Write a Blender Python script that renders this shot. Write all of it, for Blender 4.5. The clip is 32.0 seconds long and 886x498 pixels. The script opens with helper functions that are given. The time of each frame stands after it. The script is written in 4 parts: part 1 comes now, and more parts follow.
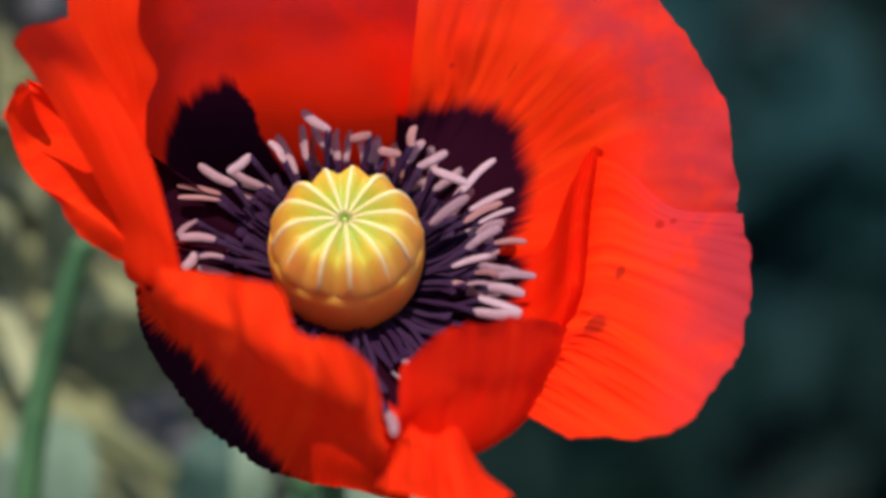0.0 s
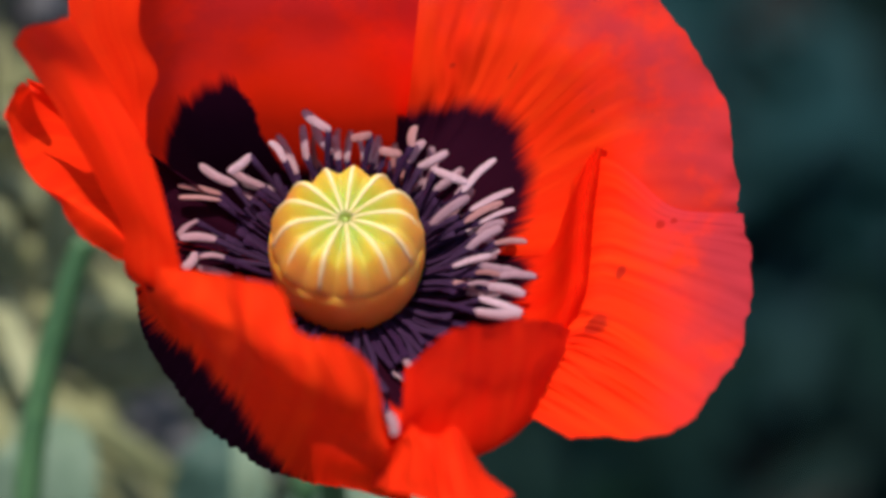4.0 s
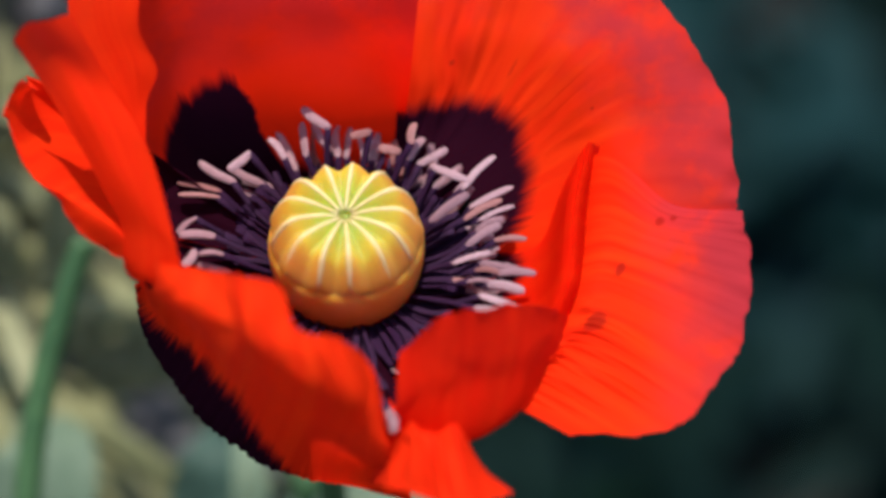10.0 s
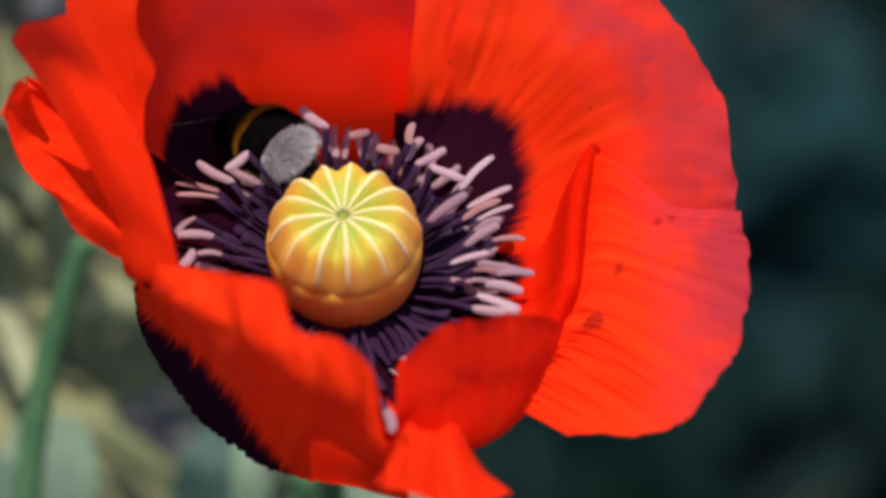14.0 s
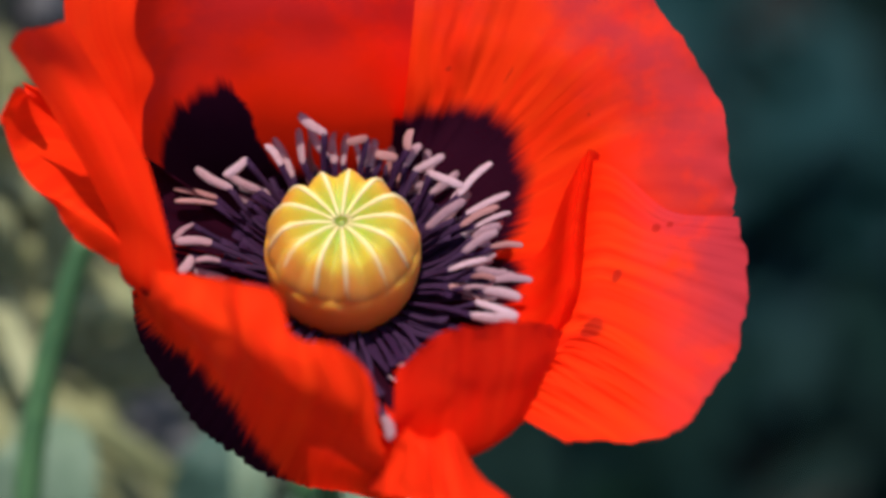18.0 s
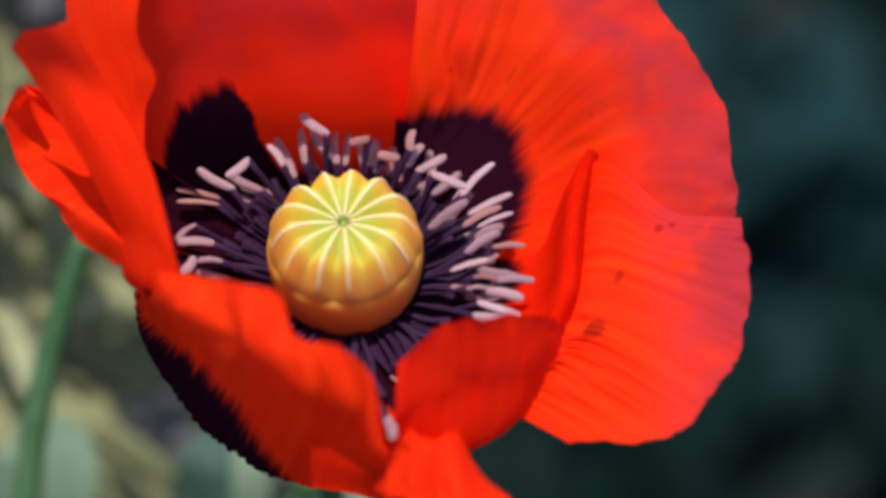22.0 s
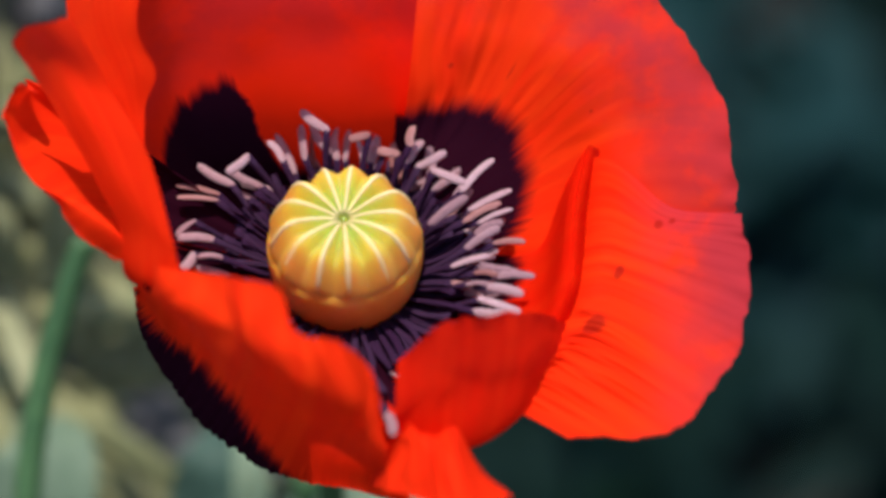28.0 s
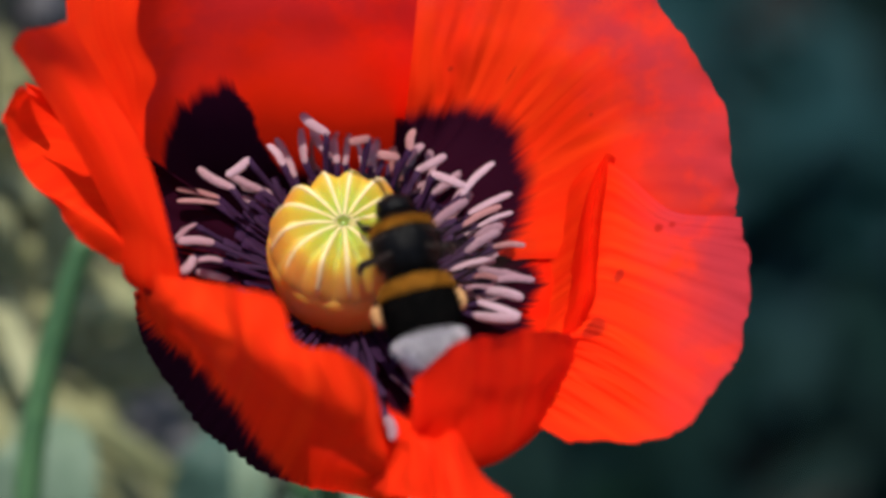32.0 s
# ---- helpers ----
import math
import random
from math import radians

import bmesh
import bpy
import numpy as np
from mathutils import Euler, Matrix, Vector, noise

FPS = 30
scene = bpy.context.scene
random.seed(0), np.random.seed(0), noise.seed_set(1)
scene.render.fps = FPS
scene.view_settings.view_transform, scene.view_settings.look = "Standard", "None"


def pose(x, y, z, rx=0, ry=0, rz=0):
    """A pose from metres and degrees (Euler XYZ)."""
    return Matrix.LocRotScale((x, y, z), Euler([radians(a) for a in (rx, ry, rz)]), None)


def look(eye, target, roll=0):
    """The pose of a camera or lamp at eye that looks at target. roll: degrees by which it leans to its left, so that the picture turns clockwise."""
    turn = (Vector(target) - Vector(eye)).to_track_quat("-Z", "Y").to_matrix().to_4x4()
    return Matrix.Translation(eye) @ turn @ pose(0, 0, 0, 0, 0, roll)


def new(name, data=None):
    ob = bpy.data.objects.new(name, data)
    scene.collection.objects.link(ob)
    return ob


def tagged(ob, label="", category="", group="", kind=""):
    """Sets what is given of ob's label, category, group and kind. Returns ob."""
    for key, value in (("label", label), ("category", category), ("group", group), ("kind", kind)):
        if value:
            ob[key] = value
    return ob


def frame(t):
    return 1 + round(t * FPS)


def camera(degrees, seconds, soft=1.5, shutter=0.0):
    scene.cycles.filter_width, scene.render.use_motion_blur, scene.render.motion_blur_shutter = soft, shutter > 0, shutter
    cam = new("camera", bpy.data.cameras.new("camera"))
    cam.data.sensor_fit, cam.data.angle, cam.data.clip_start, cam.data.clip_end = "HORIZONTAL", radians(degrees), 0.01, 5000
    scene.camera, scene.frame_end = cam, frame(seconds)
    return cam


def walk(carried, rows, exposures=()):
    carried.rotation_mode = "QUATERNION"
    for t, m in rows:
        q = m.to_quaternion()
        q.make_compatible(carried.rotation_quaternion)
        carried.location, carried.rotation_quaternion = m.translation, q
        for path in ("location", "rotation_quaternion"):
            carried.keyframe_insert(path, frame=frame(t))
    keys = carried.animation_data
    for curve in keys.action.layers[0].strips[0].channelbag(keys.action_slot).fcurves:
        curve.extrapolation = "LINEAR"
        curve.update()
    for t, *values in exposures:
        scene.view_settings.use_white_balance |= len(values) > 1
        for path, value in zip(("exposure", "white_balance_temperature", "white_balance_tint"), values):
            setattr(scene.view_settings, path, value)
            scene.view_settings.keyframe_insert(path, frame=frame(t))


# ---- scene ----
# ---- camera: stands still before the flower ----
cam = camera(22, 32.0, soft=3.6, shutter=0.5)
EYE = (0.01056, -0.17565, 0.78087)
VIEW = (0.0, 0.70711, -0.70711)
here = look(EYE, Vector(EYE) + Vector(VIEW))
walk(cam, [(0.0, here), (32.0, here)])
cam.data.dof.use_dof, cam.data.dof.focus_distance, cam.data.dof.aperture_fstop = True, 0.250, 8.5

# ---- light: high summer sun, clear sky ----
SUN_AT = Vector((-0.06, 0.05, 0.99)).normalized()
sun = new("sun", bpy.data.lights.new("sun", "SUN"))
sun.data.energy, sun.data.angle, sun.data.color = 3.5, radians(0.6), (1.0, 0.95, 0.87)
sun.matrix_world = look((0, 0, 0), -SUN_AT)
world = bpy.data.worlds.new("sky")
world.use_nodes = True
scene.world = world
wn = world.node_tree.nodes
sky = wn.new("ShaderNodeTexSky")
sky.sky_type, sky.sun_disc = "NISHITA", False
sky.sun_elevation = math.asin(SUN_AT.z)
sky.sun_rotation = math.atan2(SUN_AT.x, SUN_AT.y)
world.node_tree.links.new(sky.outputs[0], wn["Background"].inputs[0])
wn["Background"].inputs[1].default_value = 0.15
scene.view_settings.exposure = 0.68


# ---- materials ----
class Mat:
    """A node material under construction, with short ways to add nodes."""

    def __init__(self, name):
        self.mat = bpy.data.materials.new(name)
        self.mat.use_nodes = True
        self.tree = self.mat.node_tree
        self.nodes, self.bsdf = self.tree.nodes, self.tree.nodes["Principled BSDF"]

    def link(self, value, socket):
        if hasattr(value, "node"):
            self.tree.links.new(value, socket)
        elif isinstance(value, tuple) and len(value) == 3 and socket.type == "RGBA":
            socket.default_value = (*value, 1)
        else:
            socket.default_value = value

    def add(self, kind, **sockets):
        n = self.nodes.new(kind)
        for k, v in sockets.items():
            if k.startswith("i_"):
                self.link(v, n.inputs[k[2:].replace("_", " ")])
        return n

    def math(self, op, a, b=0.0, c=0.0):
        n = self.nodes.new("ShaderNodeMath")
        n.operation = op
        for i, v in enumerate((a, b, c)):
            self.link(v, n.inputs[i])
        return n.outputs[0]

    def step(self, value, lo, hi, a=0.0, b=1.0):
        n = self.nodes.new("ShaderNodeMapRange")
        n.interpolation_type = "SMOOTHSTEP"
        for i, v in enumerate((value, lo, hi, a, b)):
            self.link(v, n.inputs[i])
        return n.outputs[0]

    def mix(self, fac, a, b):
        n = self.nodes.new("ShaderNodeMix")
        n.data_type = "RGBA"
        self.link(fac, n.inputs[0])
        self.link(a, n.inputs[6])
        self.link(b, n.inputs[7])
        return n.outputs[2]

    def coords(self, kind="Object", scale=(1, 1, 1)):
        tc = self.nodes.new("ShaderNodeTexCoord")
        mp = self.nodes.new("ShaderNodeMapping")
        mp.inputs["Scale"].default_value = scale
        self.tree.links.new(tc.outputs[kind], mp.inputs["Vector"])
        return mp.outputs[0]

    def noise(self, vec, scale, detail=3.0, rough=0.5):
        n = self.nodes.new("ShaderNodeTexNoise")
        self.tree.links.new(vec, n.inputs["Vector"])
        n.inputs["Scale"].default_value, n.inputs["Detail"].default_value = scale, detail
        n.inputs["Roughness"].default_value = rough
        return n.outputs[0]

    def bump(self, height, strength, distance):
        n = self.nodes.new("ShaderNodeBump")
        self.link(height, n.inputs["Height"])
        n.inputs["Strength"].default_value, n.inputs["Distance"].default_value = strength, distance
        self.tree.links.new(n.outputs[0], self.bsdf.inputs["Normal"])
        return n.outputs[0]

    def set(self, color=None, rough=None, spec=None, **more):
        for v, k in ((color, "Base Color"), (rough, "Roughness"), (spec, "Specular IOR Level")):
            if v is not None:
                self.link(v, self.bsdf.inputs[k])
        for k, v in more.items():
            self.link(v, self.bsdf.inputs[k.replace("_", " ")])
        return self

    def thin(self, color, share):
        """Lets a share of the light through, as in a thin leaf or petal."""
        t = self.nodes.new("ShaderNodeBsdfTranslucent")
        self.link(color, t.inputs[0])
        m = self.nodes.new("ShaderNodeMixShader")
        m.inputs[0].default_value = share
        self.tree.links.new(self.bsdf.outputs[0], m.inputs[1])
        self.tree.links.new(t.outputs[0], m.inputs[2])
        self.tree.links.new(m.outputs[0], self.nodes["Material Output"].inputs[0])
        return t


def petal_material(name, blotch, centre=0.5, narrow=0.9, mauve=0.0, share=0.38, fray=0.045, streak_shade=0.3, specks_shade=(), warm=1.0, rim_from=0.48, rim_tilt=0.0, cut=2.0, soft=0.012, rim_bow=0.0, relief=0.28):
    """Red silk of a poppy petal: streaks along it, partly wrinkle shade put into the colour, a frayed dark blotch at
    its base, a mauve bloom towards the rim.
    """
    m = Mat(name)
    uv = m.coords("UV")
    sep = m.nodes.new("ShaderNodeSeparateXYZ")
    m.tree.links.new(uv, sep.inputs[0])
    u, v = sep.outputs[0], sep.outputs[1]
    fine = m.noise(m.coords("UV", (95, 2.2, 1)), 1.0, 3)
    broad = m.noise(m.coords("UV", (20, 1.0, 1)), 1.0, 2)
    patch = m.noise(m.coords("Object"), 130.0, 4, 0.6)
    cells = m.noise(m.coords("Object"), 900.0, 2)
    red = m.mix(m.step(broad, 0.3, 0.7), (0.86, 0.016 * warm, 0.003), (0.94, 0.028 * warm, 0.004))
    # dark red streaks, which also paint the shade of fine wrinkles
    red = m.mix(m.math("MULTIPLY", m.step(fine, 0.45, 0.62), m.step(v, 0.50, 0.85, streak_shade, streak_shade * 0.25)), red, (0.62, 0.009, 0.003))
    cloud = m.noise(m.coords("Object"), 75.0, 5, 0.62)
    along = m.math("MULTIPLY_ADD", cloud, 0.35, m.math("ADD", v, m.math("MULTIPLY_ADD", u, -rim_tilt, rim_tilt / 2 - 0.175)))
    across = m.math("SUBTRACT", u, 0.5)
    along = m.math("MULTIPLY_ADD", m.math("MULTIPLY", across, across), -rim_bow, along)
    rim = m.math("MULTIPLY", m.step(along, rim_from, rim_from + 0.34), m.step(cloud, 0.38, 0.56, 0.35, 1.0))
    red = m.mix(m.math("MULTIPLY", rim, mauve), red, (0.45, 0.030, 0.040))
    off = m.math("SUBTRACT", u, centre)
    edge = m.math("MULTIPLY_ADD", m.math("MULTIPLY", off, off), -narrow * 4 * blotch, blotch)
    edge = m.math("MULTIPLY", edge, m.step(m.math("MULTIPLY_ADD", patch, 0.10, m.math("SUBTRACT", u, 0.05)), cut - 0.04, cut + 0.06, 1.0, 0.55))
    edge = m.math("ADD", edge, m.math("MULTIPLY_ADD", fine, fray, -fray / 2))
    edge = m.math("ADD", edge, m.math("MULTIPLY_ADD", broad, 0.08, -0.04))
    dark = m.step(m.math("SUBTRACT", v, edge), -soft, soft + 0.008, 1.0, 0.0)
    color = m.mix(dark, red, (0.024, 0.003, 0.010))
    # dark specks; some of these spots paint the shade of creases and folds
    for (su, sv), wide, tall in specks_shade:
        a, b = m.math("MULTIPLY", m.math("SUBTRACT", u, su), 1 / wide), m.math("MULTIPLY", m.math("SUBTRACT", v, sv), 1 / tall)
        far = m.math("ADD", m.math("MULTIPLY", a, a), m.math("MULTIPLY", b, b))
        color = m.mix(m.step(m.math("ADD", far, m.math("MULTIPLY", patch, 0.8)), 0.7, 1.6, 0.75, 0.0), color, (0.30, 0.010, 0.005))
    m.set(color, m.math("MULTIPLY_ADD", cells, 0.25, 0.6), m.math("MULTIPLY_ADD", dark, -0.025, 0.035))
    m.bump(m.math("ADD", m.math("MULTIPLY", fine, m.step(v, 0.5, 0.75, 0.7, 0.2)), m.math("MULTIPLY_ADD", patch, 0.6, m.math("MULTIPLY", cells, 0.25))), relief, 0.0005)
    glow = m.mix(dark, m.mix(rim, (0.92, 0.018, 0.003), (0.62, 0.018, 0.016)), (0.016, 0.002, 0.007))
    m.thin(glow, share)
    return m.mat


def capsule_material():
    m = Mat("capsule_skin")
    z = m.nodes.new("ShaderNodeSeparateXYZ")
    m.tree.links.new(m.coords("Object"), z.inputs[0])
    n = m.noise(m.coords("Object"), 260, 4)
    f = m.noise(m.coords("Object"), 2600, 2)
    h = m.math("ADD", z.outputs[2], m.math("MULTIPLY_ADD", n, 0.003, -0.0015))
    low = m.mix(m.step(n, 0.3, 0.7), (0.78, 0.285, 0.032), (0.84, 0.335, 0.045))
    color = m.mix(m.step(h, 0.0060, 0.0105), low, (0.70, 0.265, 0.030))
    m.set(color, 0.5, 0.35, Subsurface_Weight=0.8, Subsurface_Scale=0.005, Subsurface_Radius=(1.0, 0.5, 0.12))
    m.bump(f, 0.25, 0.0002)
    return m.mat


def disc_material():
    m = Mat("disc_skin")
    p = m.nodes.new("ShaderNodeSeparateXYZ")
    m.tree.links.new(m.coords("Object"), p.inputs[0])
    r = m.math("SQRT", m.math("ADD", m.math("MULTIPLY", p.outputs[0], p.outputs[0]), m.math("MULTIPLY", p.outputs[1], p.outputs[1])))
    n = m.noise(m.coords("Object"), 330, 4)
    f = m.noise(m.coords("Object"), 3000, 2)
    r = m.math("ADD", r, m.math("MULTIPLY_ADD", n, 0.0030, -0.0015))
    color = m.mix(m.step(r, 0.0018, 0.0068), (0.42, 0.48, 0.085), (0.54, 0.39, 0.04))
    color = m.mix(m.step(r, 0.0052, 0.0082), color, (0.60, 0.25, 0.04))
    m.set(color, 0.5, 0.35, Subsurface_Weight=0.8, Subsurface_Scale=0.005, Subsurface_Radius=(1.0, 0.6, 0.15))
    m.bump(f, 0.3, 0.0002)
    return m.mat


def grainy(name, a, b, rough, grain, spec=0.3, bump=0.3, depth=0.0002, share=0.0, glow=None, random_tint=0.0):
    """A matt surface that varies between two colours at two scales."""
    m = Mat(name)
    c = m.coords("Object")
    n = m.noise(c, grain, 4, 0.6)
    f = m.noise(c, grain * 9, 2)
    color = m.mix(m.step(m.math("MULTIPLY_ADD", f, 0.35, m.math("MULTIPLY", n, 0.65)), 0.34, 0.66), a, b)
    if random_tint:
        info = m.nodes.new("ShaderNodeObjectInfo")
        hsv = m.nodes.new("ShaderNodeHueSaturation")
        m.link(m.math("MULTIPLY_ADD", info.outputs["Random"], random_tint, 1 - random_tint / 2), hsv.inputs["Value"])
        m.link(m.math("MULTIPLY_ADD", info.outputs["Random"], -random_tint * 0.5, 1 + random_tint / 4), hsv.inputs["Saturation"])
        m.link(color, hsv.inputs["Color"])
        color = hsv.outputs[0]
    m.set(color, rough, spec)
    m.bump(f, bump, depth)
    if share:
        m.thin(glow or b, share)
    return m.mat


RAY = grainy("ray_ridge", (0.60, 0.45, 0.19), (0.69, 0.56, 0.30), 0.6, 500)
SALMON = grainy("anther_salmon", (0.24, 0.10, 0.10), (0.40, 0.19, 0.18), 0.75, 700, 0.2, 0.6, 0.0002, random_tint=0.4)
ANTHER = grainy("anther_skin", (0.25, 0.135, 0.155), (0.49, 0.30, 0.335), 0.75, 700, 0.2, 0.6, 0.0002, random_tint=0.5)
FILAMENT = grainy("filament_skin", (0.019, 0.007, 0.021), (0.038, 0.015, 0.043), 0.8, 500, 0.04, 0.3, random_tint=0.4)
STEM = grainy("stem_skin", (0.026, 0.070, 0.024), (0.052, 0.115, 0.040), 0.5, 120)
RECEPTACLE = grainy("receptacle_skin", (0.03, 0.07, 0.03), (0.05, 0.11, 0.05), 0.5, 200)
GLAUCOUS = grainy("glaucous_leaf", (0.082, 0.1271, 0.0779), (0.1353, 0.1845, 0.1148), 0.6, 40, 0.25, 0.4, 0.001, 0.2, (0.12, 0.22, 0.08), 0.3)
# darker leaf colour, with half shade put into it
MIDSHADELEAF = grainy("midshade_leaf", (0.022, 0.050, 0.036), (0.040, 0.080, 0.060), 0.6, 40, 0.25, 0.4, 0.001, 0.15, (0.06, 0.14, 0.05), 0.3)
# shade around the far leaves is put into these near-black base colours
SHADELEAF = grainy("shade_leaf", (0.0018, 0.0070, 0.0064), (0.0045, 0.0150, 0.0130), 0.85, 25, 0.06, 0.4, 0.001, 0.15, (0.03, 0.10, 0.04), 0.7)
TEALSHADELEAF = grainy("teal_shade_leaf", (0.0049, 0.0181, 0.02), (0.0114, 0.0363, 0.0378), 0.85, 25, 0.06, 0.4, 0.001, 0.15, (0.03, 0.10, 0.05), 0.6)
STRAW = grainy("dry_stalk", (0.105, 0.1126, 0.057), (0.2476, 0.24, 0.12), 0.85, 60, 0.15, random_tint=0.4)
GREYSTRAW = grainy("grey_stalk", (0.0559, 0.0528, 0.059), (0.132, 0.1242, 0.1273), 0.85, 60, 0.1, random_tint=0.4)
SOIL = grainy("soil", (0.010, 0.009, 0.010), (0.034, 0.030, 0.028), 0.95, 8, 0.1, 0.8, 0.01)


# ---- building blocks ----
def mesh_of(name, bm, material=None, smooth=True):
    me = bpy.data.meshes.new(name)
    bm.to_mesh(me)
    bm.free()
    if smooth:
        for p in me.polygons:
            p.use_smooth = True
    if material:
        me.materials.append(material)
    return me


def part(name, data, material, parent, label="", at=None):
    """Links a bmesh or a mesh as one object under a thing or under a part."""
    if isinstance(data, bmesh.types.BMesh):
        data = mesh_of(name, data, material)
    ob = new(name, data)
    ob.parent = parent
    if at is not None:
        ob.matrix_basis = at
    if label:
        ob["label"] = label
    return ob


def spline(points, t):
    """A smooth curve through the points; t from 0 to 1."""
    n = len(points) - 1
    x = min(max(t, 0.0), 1.0) * n
    i = min(int(x), n - 1)
    s = x - i
    p1, p2 = points[i], points[i + 1]
    p0 = points[i - 1] if i else p1 * 2 - p2
    p3 = points[i + 2] if i + 2 <= n else p2 * 2 - p1
    return 0.5 * (2 * p1 + (p2 - p0) * s + (2 * p0 - 5 * p1 + 4 * p2 - p3) * s * s + (3 * p1 - p0 - 3 * p2 + p3) * s ** 3)


def tube(bm, points, radii, sides=10, steps=16, flat=1.0, cap=True):
    """A round or flattened tube along a spline through the points."""
    pts = [Vector(p) for p in points]
    rad = [Vector((r, 0, 0)) for r in radii]
    rings, ref = [], None
    for k in range(steps + 1):
        t = k / steps
        p, q = spline(pts, t), spline(pts, min(t + 0.01, 1.0)) - spline(pts, max(t - 0.01, 0.0))
        q.normalize()
        if ref is None:
            ref = q.orthogonal().normalized() if abs(q.z) > 0.98 else q.cross(Vector((0, 0, 1))).normalized()
        a = (ref - q * ref.dot(q)).normalized()
        ref = a
        b = q.cross(a)
        r = spline(rad, t).x
        rings.append([bm.verts.new(p + a * r * math.cos(w) + b * r * flat * math.sin(w))
                      for w in (2 * math.pi * j / sides for j in range(sides))])
    for k in range(steps):
        for j in range(sides):
            bm.faces.new((rings[k][j], rings[k][(j + 1) % sides], rings[k + 1][(j + 1) % sides], rings[k + 1][j]))
    if cap:
        bm.faces.new(rings[0][::-1])
        bm.faces.new(rings[-1])
    return bm


def lathe(bm, profile, sides=64, wobble=0.0):
    """A turned form from (radius, height) pairs."""
    rings = []
    for r, z in profile:
        rings.append([bm.verts.new((r * (1 + wobble * math.cos(13 * w)) * math.cos(w), r * (1 + wobble * math.cos(13 * w)) * math.sin(w), z))
                      for w in (2 * math.pi * j / sides for j in range(sides))])
    for a, b in zip(rings, rings[1:]):
        for j in range(sides):
            bm.faces.new((a[j], a[(j + 1) % sides], b[(j + 1) % sides], b[j]))
    bm.faces.new(rings[0][::-1])
    bm.faces.new(rings[-1])
    return bm


# ---- the poppy ----
LEAN = pose(0, 0, 0, 9, 0, 0)
poppy = tagged(new("poppy_flower"), "open scarlet poppy with dark blotches and a yellow seed capsule", "flower")
poppy.matrix_basis = Matrix.Translation((0, 0, 0.6)) @ LEAN
MM = 0.001


def petal(name, net, material, label, pleats=0.25, ruffle=0.5, seed=0, nu=120, nv=64, crimps=(), frill=1.0):
    """A petal: a smooth sheet through a net of places in mm (columns across, each from base to rim), with fine pleats along it."""
    cols = [[Vector(p) for p in c] for c in net]
    bm = bmesh.new()
    layer = bm.loops.layers.uv.new("UVMap")
    grid, uvs = [], {}
    for j in range(nv + 1):
        v = j / nv
        across = [spline(c, v) for c in cols]
        row = []
        for i in range(nu + 1):
            row.append(spline(across, i / nu))
        grid.append(row)
    verts = []
    for j in range(nv + 1):
        v, row = j / nv, []
        for i in range(nu + 1):
            u = i / nu
            du = grid[j][min(i + 1, nu)] - grid[j][max(i - 1, 0)]
            dv = grid[min(j + 1, nv)][i] - grid[max(j - 1, 0)][i]
            nrm = du.cross(dv)
            nrm = nrm.normalized() if nrm.length > 1e-9 else Vector((0, 0, 1))
            wide = (grid[j][nu] - grid[j][0]).length / 40
            fine = noise.noise((u * 26 + seed * 7.1, v * 1.1, seed)) + 0.55 * noise.noise((u * 55 + seed, v * 1.6, 3.3 + seed))
            crumple = noise.noise(grid[j][i] * 0.16 + Vector((seed * 5.3, 0, 0)))
            amp = min(1.0, v * 2.2) * (1.0 - 0.35 * v)
            p = grid[j][i] + nrm * (pleats * fine * amp * min(wide, 1.2) + ruffle * crumple * v * 0.8)
            for u0, v0, ru, rv, deep, count in crimps:
                near = ((u - u0) / ru) ** 2 + ((v - v0) / rv) ** 2
                if near < 1:
                    p += nrm * deep * (1 - near) * noise.noise((u * count + 0.6 * noise.noise((u * 9, v * 7, seed)), v * 4.5, seed + 8.8))
            if j > nv - 6:
                out = dv.normalized() if dv.length > 1e-9 else Vector((0, 0, 0))
                k = (j - nv + 6) / 6
                p += out * k * frill * (0.45 * noise.noise((u * 11 + seed, 5.5, seed)) + 0.22 * noise.noise((u * 38, 1.5, seed)))
                p += nrm * k * k * 0.5 * frill * noise.noise((u * 16 + 4 * seed, 9.5, seed))
            vert = bm.verts.new(p * MM)
            uvs[vert] = (u, v)
            row.append(vert)
        verts.append(row)
    for j in range(nv):
        for i in range(nu):
            f = bm.faces.new((verts[j][i], verts[j][i + 1], verts[j + 1][i + 1], verts[j + 1][i]))
            for loop in f.loops:
                loop[layer].uv = uvs[loop.vert]
    return part(name, bm, material, poppy, label)


petal_back = petal("petal", [
    [(-1.6, 1.4, 0.2), (-17.5, 3.0, 2.3), (-23.6, 7.5, 9.9), (-26.4, 16.8, 21.8)],
    [(-1.3, 1.6, 0.4), (-15.1, 13.3, 1.2), (-20.1, 15.6, 17.8), (-20.0, 18.6, 30.1)],
    [(-1.0, 1.9, 0.6), (-8.8, 16.0, 0.6), (-11.5, 18.9, 20.2), (-11.3, 18.7, 30.8)],
    [(-0.3, 2.0, 0.7), (-2.0, 17.3, 0.4), (-1.3, 19.3, 20.5), (-0.5, 19.2, 30.3)],
    [(0.6, 2.0, 0.7), (5.1, 16.6, 1.1), (7.2, 18.9, 20.2), (7.8, 19.4, 30.1)]], petal_material("petal_back", 0.54, 0.38, 0.12, share=0.92, cut=0.475, warm=0.75, fray=0.02, soft=0.022), "upright shaded scarlet petal with a black blotch", 0.05, 0.3, 1)
